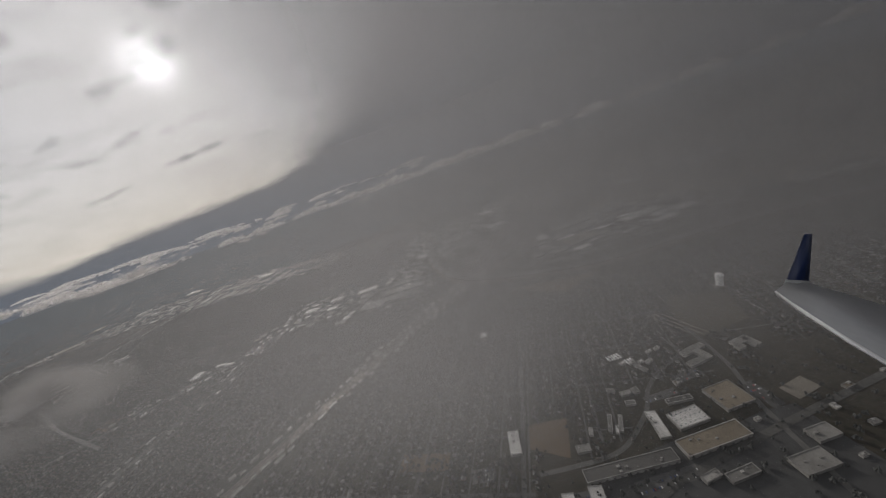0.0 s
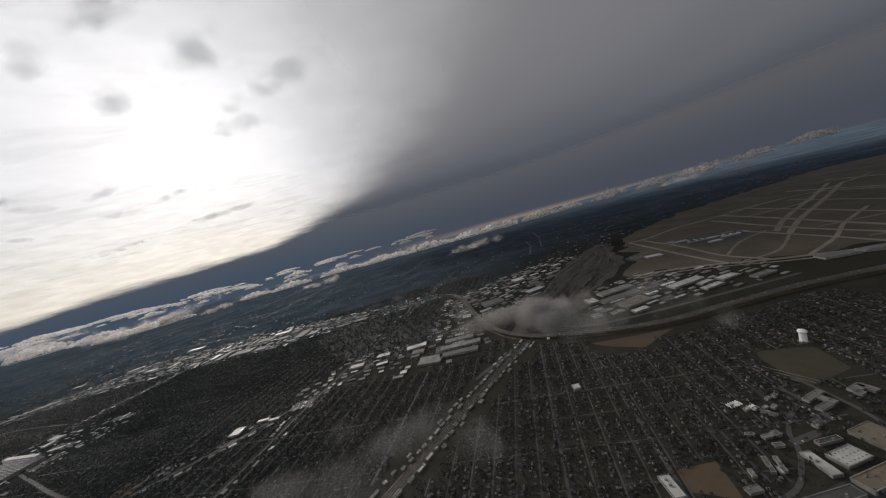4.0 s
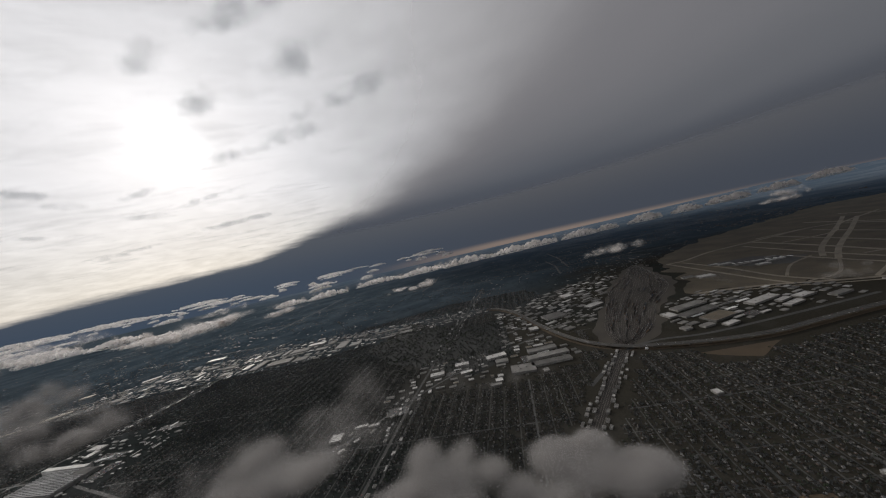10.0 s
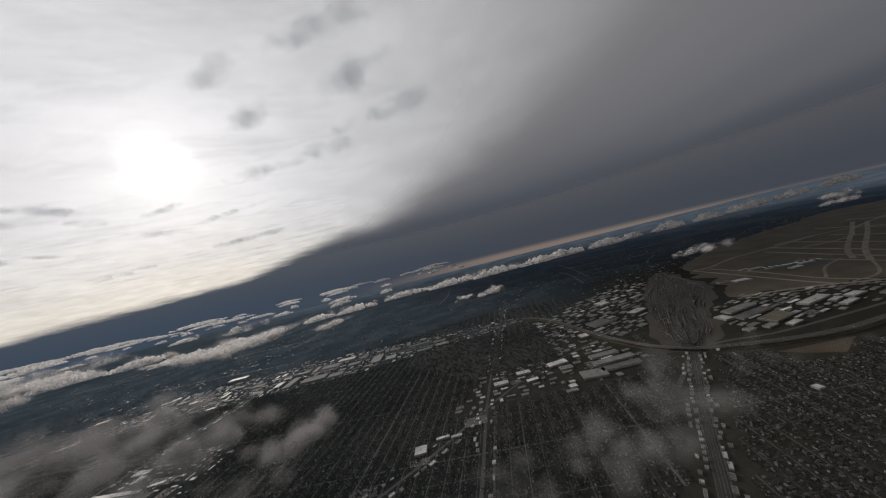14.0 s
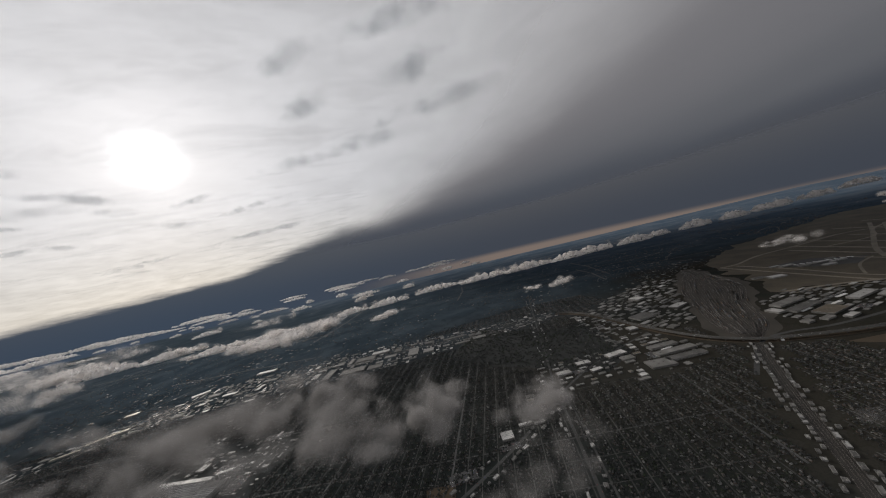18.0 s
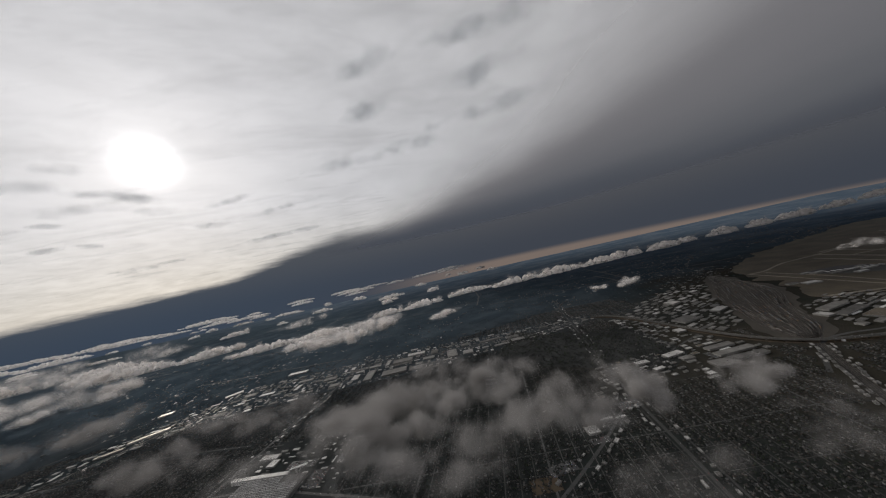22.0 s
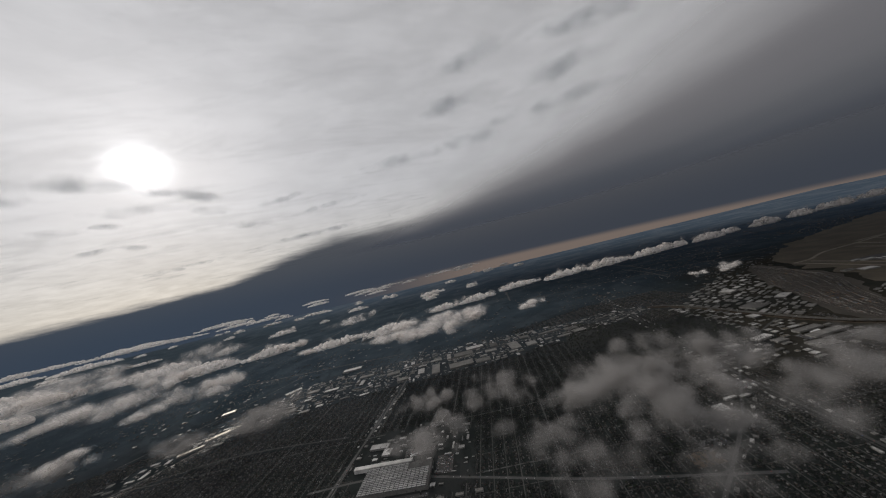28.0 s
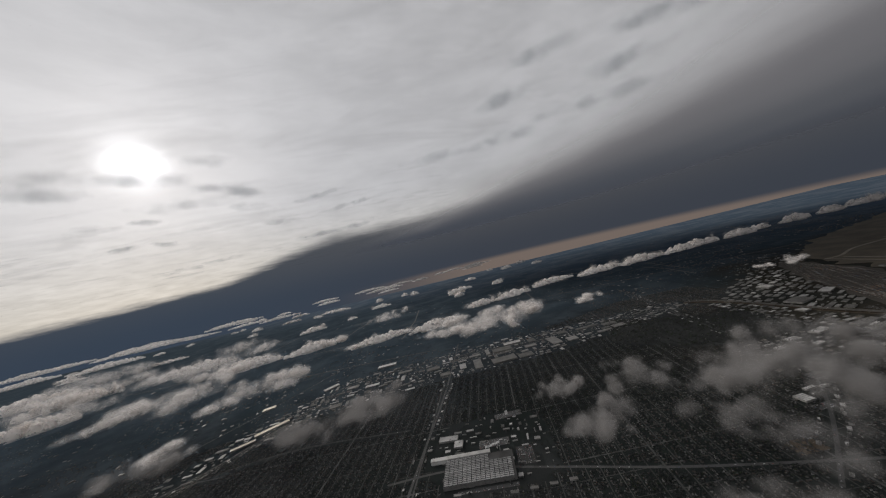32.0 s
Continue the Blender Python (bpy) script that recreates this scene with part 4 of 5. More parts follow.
for j in range(-18, 14):
    for line in runs(ORIGIN + S_DIR * CROSS_GAP * j - C_DIR * 2200, C_DIR, 3200, 12, built_up):
        crossings.append(line)
        ribbon("street", [line[0], line[len(line) // 2], line[-1]], 2.6 if j % 4 == 0 else 1.3, 0.07, MAT_LOT if j % 4 == 0 else MAT_STREET, "cross street between blocks of houses", "street")
ARTERIALS = [[(-900, 1075), (-620, 1035), (-400, 1015), (-230, 990), (-150, 972)], [(-590, 0), (-480, 300), (-405, 529), (-332, 716), (-210, 1026), (-60, 1400)], [(-1290, 360), (-1193, 624), (-1086, 907), (-960, 1300)], [(-700, 330), (-537, 420), (-361, 540), (-225, 600), (-92, 640)],
             [(-1784, 841), (-1662, 929), (-1501, 1090), (-1409, 1190), (-1104, 1175), (-803, 1095), (-495, 995), (-194, 975)], [(-1250, 610), (-1113, 582), (-960, 505), (-800, 420), (-600, 330)],
             [(-2300, 700), (-1784, 841), (-1500, 850), (-1200, 760)], [(-2600, 1050), (-2100, 900), (-1784, 1100), (-1500, 1400)]]
for i, a in enumerate(ARTERIALS):
    ribbon("avenue", smooth_line(a, 6), 5, 0.09 + 0.012 * i, MAT_LOT, "broad worn avenue through the city", "road")
for i, (a, w) in enumerate((([(152, 222), (151, 203), (127, 193), (106, 179), (94, 164), (79, 152), (62, 142), (42, 139), (0, 140)], 3.2), ([(52, 370), (22, 260), (-11, 143), (-40, 50)], 3.6), ([(75, 235), (63, 192), (51, 149)], 2.4), ([(178, 230), (172, 180), (160, 145), (150, 80)], 3.4), ([(-20, 104), (60, 111), (85, 117), (176, 133), (300, 152)], 4.4))):
    ribbon("local_road", smooth_line(a, 6), w, 0.20 + 0.012 * i, MAT_STREET, "worn winding asphalt road among yards and flats", "road")
patch("works_yard", rect_pts(191, 149, 20, 11, 12), 0.27, MAT_CONCRETE, "pale gravel yard with stacked goods", "yard")
patch("corner_field", ragged([(-107, 184), (-65, 174), (-69, 160), (-110, 170)], 5.0, 2.0), 0.24, MAT_FIELD, "square brown field with a worn edge", "field")
patch("works_ground", ragged([(-2, 92), (180, 84), (178, 140), (100, 140), (20, 126)], 8.0, 6.0), 0.03, MAT_ASPHALT, "cracked asphalt ground between works halls", "yard")
rf = random.Random(8)
for i in range(16):
    x0, y0 = rf.uniform(-3200, 900), rf.uniform(1250, 2300)
    a = rf.choice((1.25, 1.3, -0.15, -0.25)) + rf.uniform(-0.1, 0.1)
    ln = rf.uniform(500, 1400)
    ribbon("far_road", [(x0, y0), (x0 + ln * 0.5 * math.cos(a) + 20, y0 + ln * 0.5 * math.sin(a)), (x0 + ln * math.cos(a), y0 + ln * math.sin(a))], 9, 0.2 + 0.012 * i, MAT_LOT, "pale road across the far suburbs", "road")


# ---- elevated highway ----
def highway():
    line = smooth_line(HIGHWAY, 8)
    e = empty("highway_viaduct", pose(0, 0, 0))
    z1 = 5.0

    def strip(off, width, za, zb):
        bm = bmesh.new()
        rows = []
        for i, q in enumerate(line):
            d = (Vector(line[min(i + 1, len(line) - 1)]) - Vector(line[max(i - 1, 0)])).normalized()
            s = Vector((-d.y, d.x))
            a, b = Vector(q) + s * (off - width / 2), Vector(q) + s * (off + width / 2)
            rows.append([bm.verts.new((a.x, a.y, za)), bm.verts.new((b.x, b.y, za)), bm.verts.new((b.x, b.y, zb)), bm.verts.new((a.x, a.y, zb))])
        for r0, r1 in zip(rows, rows[1:]):
            for i in range(4):
                bm.faces.new((r0[i], r0[(i + 1) % 4], r1[(i + 1) % 4], r1[i]))
        return bm

    part("deck", strip(0, 11, z1 - 0.9, z1), MAT_VIADUCT, e)
    part("carriageway", strip(2.6, 4.3, z1, z1 + 0.05), MAT_LOT, e)
    part("carriageway", strip(-2.6, 4.3, z1, z1 + 0.05), MAT_LOT, e)
    for o in (-5.3, 0, 5.3):
        part("barrier", strip(o, 0.3, z1, z1 + 0.7), MAT_VIADUCT, e)
    for i in range(0, len(line), 3):
        x, y = line[i]
        part("pier", boxes((x - 2.6, x + 2.6, y - 0.5, y + 0.5, 0, z1 - 0.9)), MAT_CONCRETE, e)
    return tagged(e, "long curved concrete highway viaduct crossing the rail yard", "highway")


highway()
ribbon("embankment", smooth_line(HIGHWAY, 6), 18, 0.10, MAT_FIELD, "dry brown verge under the highway", "verge")
ribbon("underpass_road", smooth_line([(-130, 395), (-60, 440), (0, 470), (60, 470), (140, 445), (300, 430), (460, 420)]), 7, 0.11, MAT_LOT, "service road along the rail yard", "road")


# ---- railway ----
def track(pts, parentless_label):
    e = empty("railway_track", pose(0, 0, 0))
    line = smooth_line(pts, 6)
    for name, width, z, mat, off in (("ballast", 2.5, 0.16, MAT_BALLAST, 0), ("rail", 0.16, 0.24, MAT_RAIL, 0.36), ("rail", 0.16, 0.24, MAT_RAIL, -0.36)):
        bm = bmesh.new()
        prev = None
        for i, q in enumerate(line):
            d = (Vector(line[min(i + 1, len(line) - 1)]) - Vector(line[max(i - 1, 0)])).normalized()
            s = Vector((-d.y, d.x))
            a, b = Vector(q) + s * (off + width / 2), Vector(q) + s * (off - width / 2)
            now = [bm.verts.new((a.x, a.y, z)), bm.verts.new((b.x, b.y, z)), bm.verts.new((b.x, b.y, z - .12)), bm.verts.new((a.x, a.y, z - .12))]
            if prev:
                bm.faces.new((prev[0], prev[1], now[1], now[0]))
                bm.faces.new((prev[1], prev[2], now[2], now[1]))
                bm.faces.new((prev[3], prev[0], now[0], now[3]))
            prev = now
        part(name, bm, mat, e)
    return tagged(e, parentless_label, "railway track", "tracks")


def shifted(pts, off):
    out = []
    for i, q in enumerate(pts):
        d = (Vector(pts[min(i + 1, len(pts) - 1)]) - Vector(pts[max(i - 1, 0)])).normalized()
        out.append((q[0] - d.y * off, q[1] + d.x * off))
    return out


LEFT = [(-8, 486), (20, 570), (110, 690), (235, 840), (400, 985), (505, 1085)]
RIGHT = [(6, 478), (95, 525), (210, 640), (345, 745), (430, 880), (515, 1070)]
yard_lines = []
for i in range(24):
    t = i / 23
    yard_lines.append([(a[0] + (b[0] - a[0]) * t, a[1] + (b[1] - a[1]) * t) for a, b in zip(LEFT, RIGHT)])
for pts in yard_lines:
    track(pts, "parallel siding of a broad rail yard")
for off in (-7, -4, -1.2, 1.6, 5):
    track(shifted(CORRIDOR[:6], off), "main line railway track in a wide corridor")
for pts in ([(-1900, 640), (-1800, 780), (-1672, 905), (-1515, 1065), (-1420, 1150)], [(-1912, 640), (-1808, 786), (-1680, 913), (-1523, 1071), (-1428, 1156)], [(-1888, 640), (-1790, 776), (-1664, 899), (-1505, 1060), (-1410, 1145)]):
    track(pts, "freight railway track beside long warehouses")


def wagon_template(kind):
    e = empty("freight_wagon", pose(0, 0, 0))
    part("underframe", boxes((-3.0, 3.0, -.55, .55, .45, .65)), MAT_DARK, e)
    for x in (-2.1, 2.1):
        part("bogie", boxes((x - .6, x + .6, -.5, .5, .24, .45)), MAT_DARK, e)
    if kind == 0:
        part("body", boxes((-3.0, 3.0, -.65, .65, .65, 2.2), (-3.0, 3.0, -.4, .4, 2.2, 2.35)), MAT_WAGON, e)
    elif kind == 1:
        bm = bmesh.new()
        bmesh.ops.create_cone(bm, cap_ends=True, segments=12, radius1=.7, radius2=.7, depth=5.6, matrix=pose(0, 0, 1.35, 0, 90, 0))
        part("tank", bm, MAT_WAGON, e)
    else:
        part("body", boxes((-3.0, 3.0, -.65, -.55, .65, 1.6), (-3.0, 3.0, .55, .65, .65, 1.6), (-3.0, -2.9, -.55, .55, .65, 1.6), (2.9, 3.0, -.55, .55, .65, 1.6)), MAT_WAGON, e)
    return tagged(e, ("weathered boxcar standing on a yard track", "rust-stained tank wagon standing on a yard track", "open-topped freight wagon standing on a yard track")[kind], "freight wagon", "wagons in the yard")


def along(pts, step):
    """Places and headings every so many metres along a line."""
    out, need = [], 0.0
    for (x0, y0), (x1, y1) in zip(pts, pts[1:]):
        ln = math.hypot(x1 - x0, y1 - y0)
        while need < ln:
            t = need / ln
            out.append((x0 + (x1 - x0) * t, y0 + (y1 - y0) * t, math.atan2(y1 - y0, x1 - x0)))
            need += step
        need -= ln
    return out


templates = [wagon_template(i) for i in range(3)]
used = [0, 0, 0]
rw = random.Random(21)
count = 0
for i, pts in enumerate(yard_lines):
    spots = along(smooth_line(pts, 6), 6.4)
    for _ in range(2):
        a = rw.randrange(10, max(11, len(spots) - 30))
        n = rw.randrange(5, 12)
        kind = rw.randrange(3)
        if i % 2 and _:
            continue
        for x, y, h in spots[a:a + n]:
            m = pose(x, y, 0, 0, 0, math.degrees(h))
            if used[kind] == 0:
                templates[kind].matrix_basis = m
                used[kind] = 1
            else:
                copy_thing(templates[kind], m)
            count += 1
row_spots = []
for i, pts in enumerate(yard_lines):
    spots = along(smooth_line(shifted(pts, 2.1), 6), 6.4)
    for _ in range(3):
        a = rw.randrange(4, max(5, len(spots) - 20))
        row_spots += [(x, y, .3, h, 6.0, 1.1, 1.4) for x, y, h in spots[a:a + rw.randrange(4, 16)]]
tagged(stamp("wagon_rows", BLOCK, row_spots, [MAT_WAGON_S, MAT_WAGON_S]), "long rows of parked freight wagons in a yard", "freight wagons", kind="stuff")

# ---- airfield ----
strip_level = itertools.count()


def strip(name, pts, w, label):
    ribbon(name, pts, w, 0.12 + 0.012 * next(strip_level), MAT_RUNWAY, label, name)


for pts, w in (([(313, 631), (426, 575), (523, 494), (636, 418), (860, 270)], 8), ([(300, 612), (412, 560), (510, 480), (622, 404), (850, 254)], 4), ([(551, 963), (506, 755), (476, 617), (466, 545)], 6), ([(583, 930), (554, 758), (511, 604), (514, 507)], 6),
               ([(924, 979), (856, 746), (807, 604), (775, 498), (720, 330)], 8), ([(846, 939), (754, 644), (721, 467), (690, 330)], 7), ([(720, 740), (705, 662), (680, 524), (658, 430), (640, 360)], 6), ([(1400, 1000), (1171, 884), (853, 731), (720, 650)], 8), ([(1380, 950), (1119, 821), (846, 692), (700, 610)], 8),
               ([(976, 992), (1138, 965), (1229, 910), (1198, 744), (1130, 520)], 8), ([(551, 963), (614, 950), (755, 981), (923, 970), (1138, 965)], 7), ([(515, 590), (622, 652), (722, 675)], 4), ([(489, 534), (579, 538), (754, 644)], 4), ([(561, 476), (677, 517), (794, 577), (960, 640)], 5),
               ([(1020, 960), (950, 740), (900, 590), (850, 420), (820, 320)], 7), ([(1120, 920), (1050, 700), (1000, 540), (930, 350)], 6), ([(760, 600), (880, 560), (1000, 540), (1240, 500)], 5), ([(690, 480), (850, 420), (960, 400), (1200, 360)], 5), ([(900, 860), (1060, 830), (1230, 910), (1500, 960)], 5), ([(1300, 1060), (1240, 800), (1160, 560)], 7), ([(1480, 1060), (1420, 800), (1330, 560)], 7)):
    strip("taxiway" if w < 7 else "runway", smooth_line(pts, 5), w * 1.5, "pale concrete runway strip across dry airfield grass" if w > 6 else "narrow pale concrete taxiway on the airfield")
patch("apron", [(560, 840), (700, 800), (735, 690), (640, 660), (585, 720)], 0.10, MAT_LOT, "grey concrete apron round the airport buildings", "apron")
for x, y, lx, ly, deg, roof in ((587, 790, 40, 14, -10, "white"), (600, 745, 50, 12, -15, "grey"), (640, 740, 34, 14, -15, "white"), (610, 705, 30, 16, -12, "white"), (665, 715, 44, 10, -10, "white"), (570, 810, 26, 10, -8, "white"), (690, 745, 24, 10, -8, "grey"), (450, 730, 40, 24, -20, "white"), (425, 760, 30, 14, -20, "grey"), (560, 440, 50, 22, -18, "grey"), (610, 425, 40, 18, -18, "grey")):
    warehouse(x, y, lx, ly, deg, roof, 6, 1, label="low airport building with a flat pale roof")


def airliner(x, y, deg):
    e = empty("airliner", pose(x, y, 0, 0, 0, deg))
    bm = bmesh.new()
    bmesh.ops.create_cone(bm, cap_ends=True, segments=10, radius1=.95, radius2=.95, depth=13, matrix=pose(0, 0, 1.9, 0, 90, 0))
    bmesh.ops.create_cone(bm, cap_ends=True, segments=10, radius1=.95, radius2=.15, depth=3.4, matrix=pose(8.2, 0, 1.9, 0, 90, 0))
    part("fuselage", bm, MAT_WHITE, e)
    for s in (-1, 1):
        bm = bmesh.new()
        v = [bm.verts.new(c) for c in ((1.5, s * .8, 1.5), (-1.5, s * .8, 1.5), (-3.4, s * 7.5, 1.9), (-2.4, s * 7.5, 1.9), (1.5, s * .8, 1.8), (-1.5, s * .8, 1.8), (-3.4, s * 7.5, 2.0), (-2.4, s * 7.5, 2.0))]
        for q in ((0, 1, 2, 3), (4, 5, 6, 7), (0, 1, 5, 4), (1, 2, 6, 5), (2, 3, 7, 6), (3, 0, 4, 7)):
            bm.faces.new([v[i] for i in q])
        part("wing", bm, MAT_WALL, e)
    part("tail_fin", boxes((-6.6, -5.2, -.12, .12, 2.6, 5.2)), MAT_NAVY, e)
    part("landing_gear", boxes((4, 4.4, -.2, .2, 0, 1.1), (-.6, -.2, -1.2, -.8, 0, 1.6), (-.6, -.2, .8, 1.2, 0, 1.6)), MAT_DARK, e)
    return tagged(e, "parked white jet airliner on the airport apron", "airliner", "parked airliners")


for i in range(9):
    airliner(598 + 14 * i, 772 - 7.5 * i, 70 + 5 * (i % 3))


# ---- more halls: filled in block by block ----
def clear_of(x, y, lx, ly, deg, grow=2.0):
    pts = rect_pts(x, y, lx, ly, deg, grow) + [(x, y)]
    for poly in TAKEN:
        cx, cy = sum(p[0] for p in poly) / 4, sum(p[1] for p in poly) / 4
        if abs(cx - x) + abs(cy - y) > 220:
            continue
        if any(inside(a, b, poly) for a, b in pts) or any(inside(a, b, pts[:4]) for a, b in poly + [(cx, cy)]):
            return False
    return True


rh = random.Random(5)
joined = {"white": [], "grey": [], "tan": []}


def hall(x, y, lx, ly, deg, roof, h, units, label=""):
    """Halls near the flight are things of their own; those farther off are joined."""
    if y < 330 or (y < 640 and -700 < x < 120):
        return warehouse(x, y, lx, ly, deg, roof, h, units, label=label)
    joined[roof].append((x, y, 0, radians(deg), lx, ly, h * 0.6))
    TAKEN.append(rect_pts(x, y, lx, ly, deg, 3))


def fill(poly, n, lo, hi, deg, white=0.5, h=4.5, tries=14):
    xs, ys = [p[0] for p in poly], [p[1] for p in poly]
    for _ in range(n * tries):
        if n <= 0:
            return
        x, y = rh.uniform(min(xs), max(xs)), rh.uniform(min(ys), max(ys))
        lx, ly = rh.uniform(lo, hi), rh.uniform(lo * .4, hi * .45)
        if rh.random() < 0.2:
            lx, ly = ly, lx
        d = deg + rh.uniform(-3, 3)
        if inside(x, y, poly) and not near_line(x, y, HIGHWAY, 14) and not inside(x, y, YARD) and not any(near_line(x, y, a, 9) for a in ARTERIALS) and clear_of(x, y, lx, ly, d):
            hall(x, y, lx, ly, d, "white" if rh.random() < white else rh.choice(("grey", "grey", "tan")), h * rh.uniform(.5, .9), 1)
            n -= 1


def fill_rows(poly, deg, lo, hi, deep, gap, white, h=4.0, keep=0.85):
    """Halls wall by wall in rows, as a works estate is laid out."""
    cx, cy = sum(p[0] for p in poly) / len(poly), sum(p[1] for p in poly) / len(poly)
    c, s2 = math.cos(radians(deg)), math.sin(radians(deg))
    reach = max(math.hypot(px - cx, py - cy) for px, py in poly)
    b = -reach
    while b < reach:
        row = rh.uniform(*deep)
        a = -reach + rh.uniform(0, hi)
        while a < reach:
            lx = rh.uniform(lo, hi)
            x, y = cx + c * (a + lx / 2) - s2 * (b + row / 2), cy + s2 * (a + lx / 2) + c * (b + row / 2)
            if inside(x, y, poly) and rh.random() < keep and not near_line(x, y, HIGHWAY, 12) and not inside(x, y, YARD) and not any(near_line(x, y, t, 7) for t in ARTERIALS) and clear_of(x, y, lx, row, deg, 0.6):
                hall(x, y, lx, row * rh.uniform(0.7, 1.0), deg, "white" if rh.random() < white else rh.choice(("grey", "grey", "grey", "tan")), h * rh.uniform(.5, .9), 1)
            a += lx + rh.uniform(1.5, 4.0)
        b += row + rh.uniform(*gap)


fill_rows(IND[0], -7, 7, 22, (6, 13), (2.5, 6), 0.24)
fill_rows(IND[2], 12, 9, 34, (8, 18), (3, 8), 0.24, 5)
fill_rows(IND[1], 6, 7, 24, (6, 12), (3, 7), 0.26, 4, 0.7)
fill_rows(IND[6], -6, 6, 16, (5, 9), (3, 8), 0.3, 3.5, 0.6)
fill(IND[0], 20, 3, 8, -8, 0.34, 3)
fill(IND[1], 20, 3, 8, 6, 0.34, 3)
fill(IND[2], 60, 4, 12, 12, 0.3, 3)
fill([(-960, 975), (-640, 955), (-420, 960), (-300, 975), (-420, 1045), (-800, 1120), (-960, 1120)], 14, 34, 80, -8, 0.12, 6)
fill([(-1480, 1040), (-1250, 1030), (-1000, 1010), (-1000, 1150), (-1400, 1200)], 8, 26, 60, -6, 0.3, 6)
fill(IND[3], 190, 8, 32, -4, 0.36, 5)
fill(IND[3], 380, 3.5, 11, -4, 0.36, 3)
fill(IND[4], 40, 5, 18, -18, 0.45, 4)
fill(IND[4], 60, 3, 8, -18, 0.4, 3)
fill(IND[5], 16, 3, 8, 4, 0.25, 3)
fill(IND[6], 30, 5, 18, -6, 0.45, 4)
# both sides of the rail corridor
for x, y, h in along(CORRIDOR[1:6], 3.0):
    for side in (-1, 1):
        for row in (9, 14.5):
            if rh.random() < (0.72 if row < 10 else 0.5):
                o = side * (row + rh.uniform(-1, 2))
                px, py = x - math.sin(h) * o, y + math.cos(h) * o
                lx, ly = rh.uniform(4.5, 11), rh.uniform(3.0, 4.8)
                d = math.degrees(h)
                if clear_of(px, py, lx, ly, d, 0.2) and not near_line(px, py, HIGHWAY, 12):
                    hall(px, py, lx, ly, d, "white" if rh.random() < 0.45 else "grey", rh.uniform(1.6, 2.8), 1)
# shops along the avenues
for a in ARTERIALS[:5]:
    for x, y, h in along(smooth_line(a, 6), 13.0):
        for side in (-1, 1):
            if rh.random() < 0.42 and y < 1250:
                o = side * rh.uniform(8, 17)
                px, py = x - math.sin(h) * o, y + math.cos(h) * o
                lx, ly = rh.uniform(3.5, 11), rh.uniform(2.5, 6)
                if clear_of(px, py, lx, ly, math.degrees(h), 1.0) and not inside(px, py, YARD) and not near_line(px, py, HIGHWAY, 12):
                    hall(px, py, lx, ly, math.degrees(h), "white" if rh.random() < 0.5 else "grey", rh.uniform(1.8, 3), 1, label="low shop building with a flat roof beside an avenue")


for key, mat in (("white", MAT_WHITE_ROOF_S), ("grey", MAT_GREY_ROOF_S), ("tan", MAT_GREY_ROOF_S)):
    if joined[key]:
        tagged(stamp("far_halls", BLOCK, joined[key], [MAT_WALL, mat]), "many low flat-roofed halls along far roads", "warehouses", kind="stuff")


# ---- the plant with rows of roof monitors ----
def plant():
    e = empty("assembly_plant", pose(-1087, 562, 0, 0, 0, -15))
    part("wall", boxes((-62, 62, -31, 31, 0, 6)), MAT_WALL, e)
    part("roof", boxes((-62.2, 62.2, -31.2, 31.2, 6, 6.3)), MAT_LOT, e)
    for i in range(15):
        y = -28 + 4 * i
        x1 = 61 if i < 11 else 20
        bm = bmesh.new()
        for x0 in range(-61, x1 - 7, 8):
            xa = x0 + 6.8
            v = [bm.verts.new(c) for c in ((x0, y - .9, 6.3), (xa, y - .9, 6.3), (xa, y + .9, 6.3), (x0, y + .9, 6.3), (x0, y, 7.6), (xa, y, 7.6))]
            for q in ((0, 1, 5, 4), (2, 3, 4, 5), (0, 4, 3), (1, 2, 5)):
                bm.faces.new([v[k2] for k2 in q])
        part("roof_monitor", bm, MAT_WHITE_ROOF, e)
    part("front_hall", boxes((-92, 22, 33, 42, 0, 7)), MAT_WHITE_ROOF, e)
    part("chimney", boxes((40, 42, 33, 35, 0, 14)), MAT_WALL, e)
    TAKEN.append(rect_pts(-1087, 562, 130, 66, -15, 3))
    return tagged(e, "large factory with rows of white roof monitors", "factory")


plant()
for i in range(7):
    fx = -1140 + 30 * i
    if i not in (1, 2):
        warehouse(fx, 512 - 6 * i, 12, 5, -15, "grey", 3, 1)


# ---- water tower ----
def water_tower(x, y):
    e = empty("water_tower", pose(x, y, 0))
    bm = bmesh.new()
    bmesh.ops.create_cone(bm, cap_ends=True, segments=20, radius1=3.4, radius2=3.0, depth=11, matrix=pose(0, 0, 5.5))
    part("shaft", bm, MAT_WHITE, e)
    bm = bmesh.new()
    bmesh.ops.create_uvsphere(bm, u_segments=20, v_segments=10, radius=4.2, matrix=pose(0, 0, 12.5) @ Matrix.Diagonal((1, 1, .62, 1)))
    part("tank", bm, MAT_WHITE, e)
    part("base", boxes((-5, 5, -5, 5, 0, .4)), MAT_CONCRETE, e)
    return tagged(e, "pale squat water tower among houses", "water tower")


water_tower(250, 270)


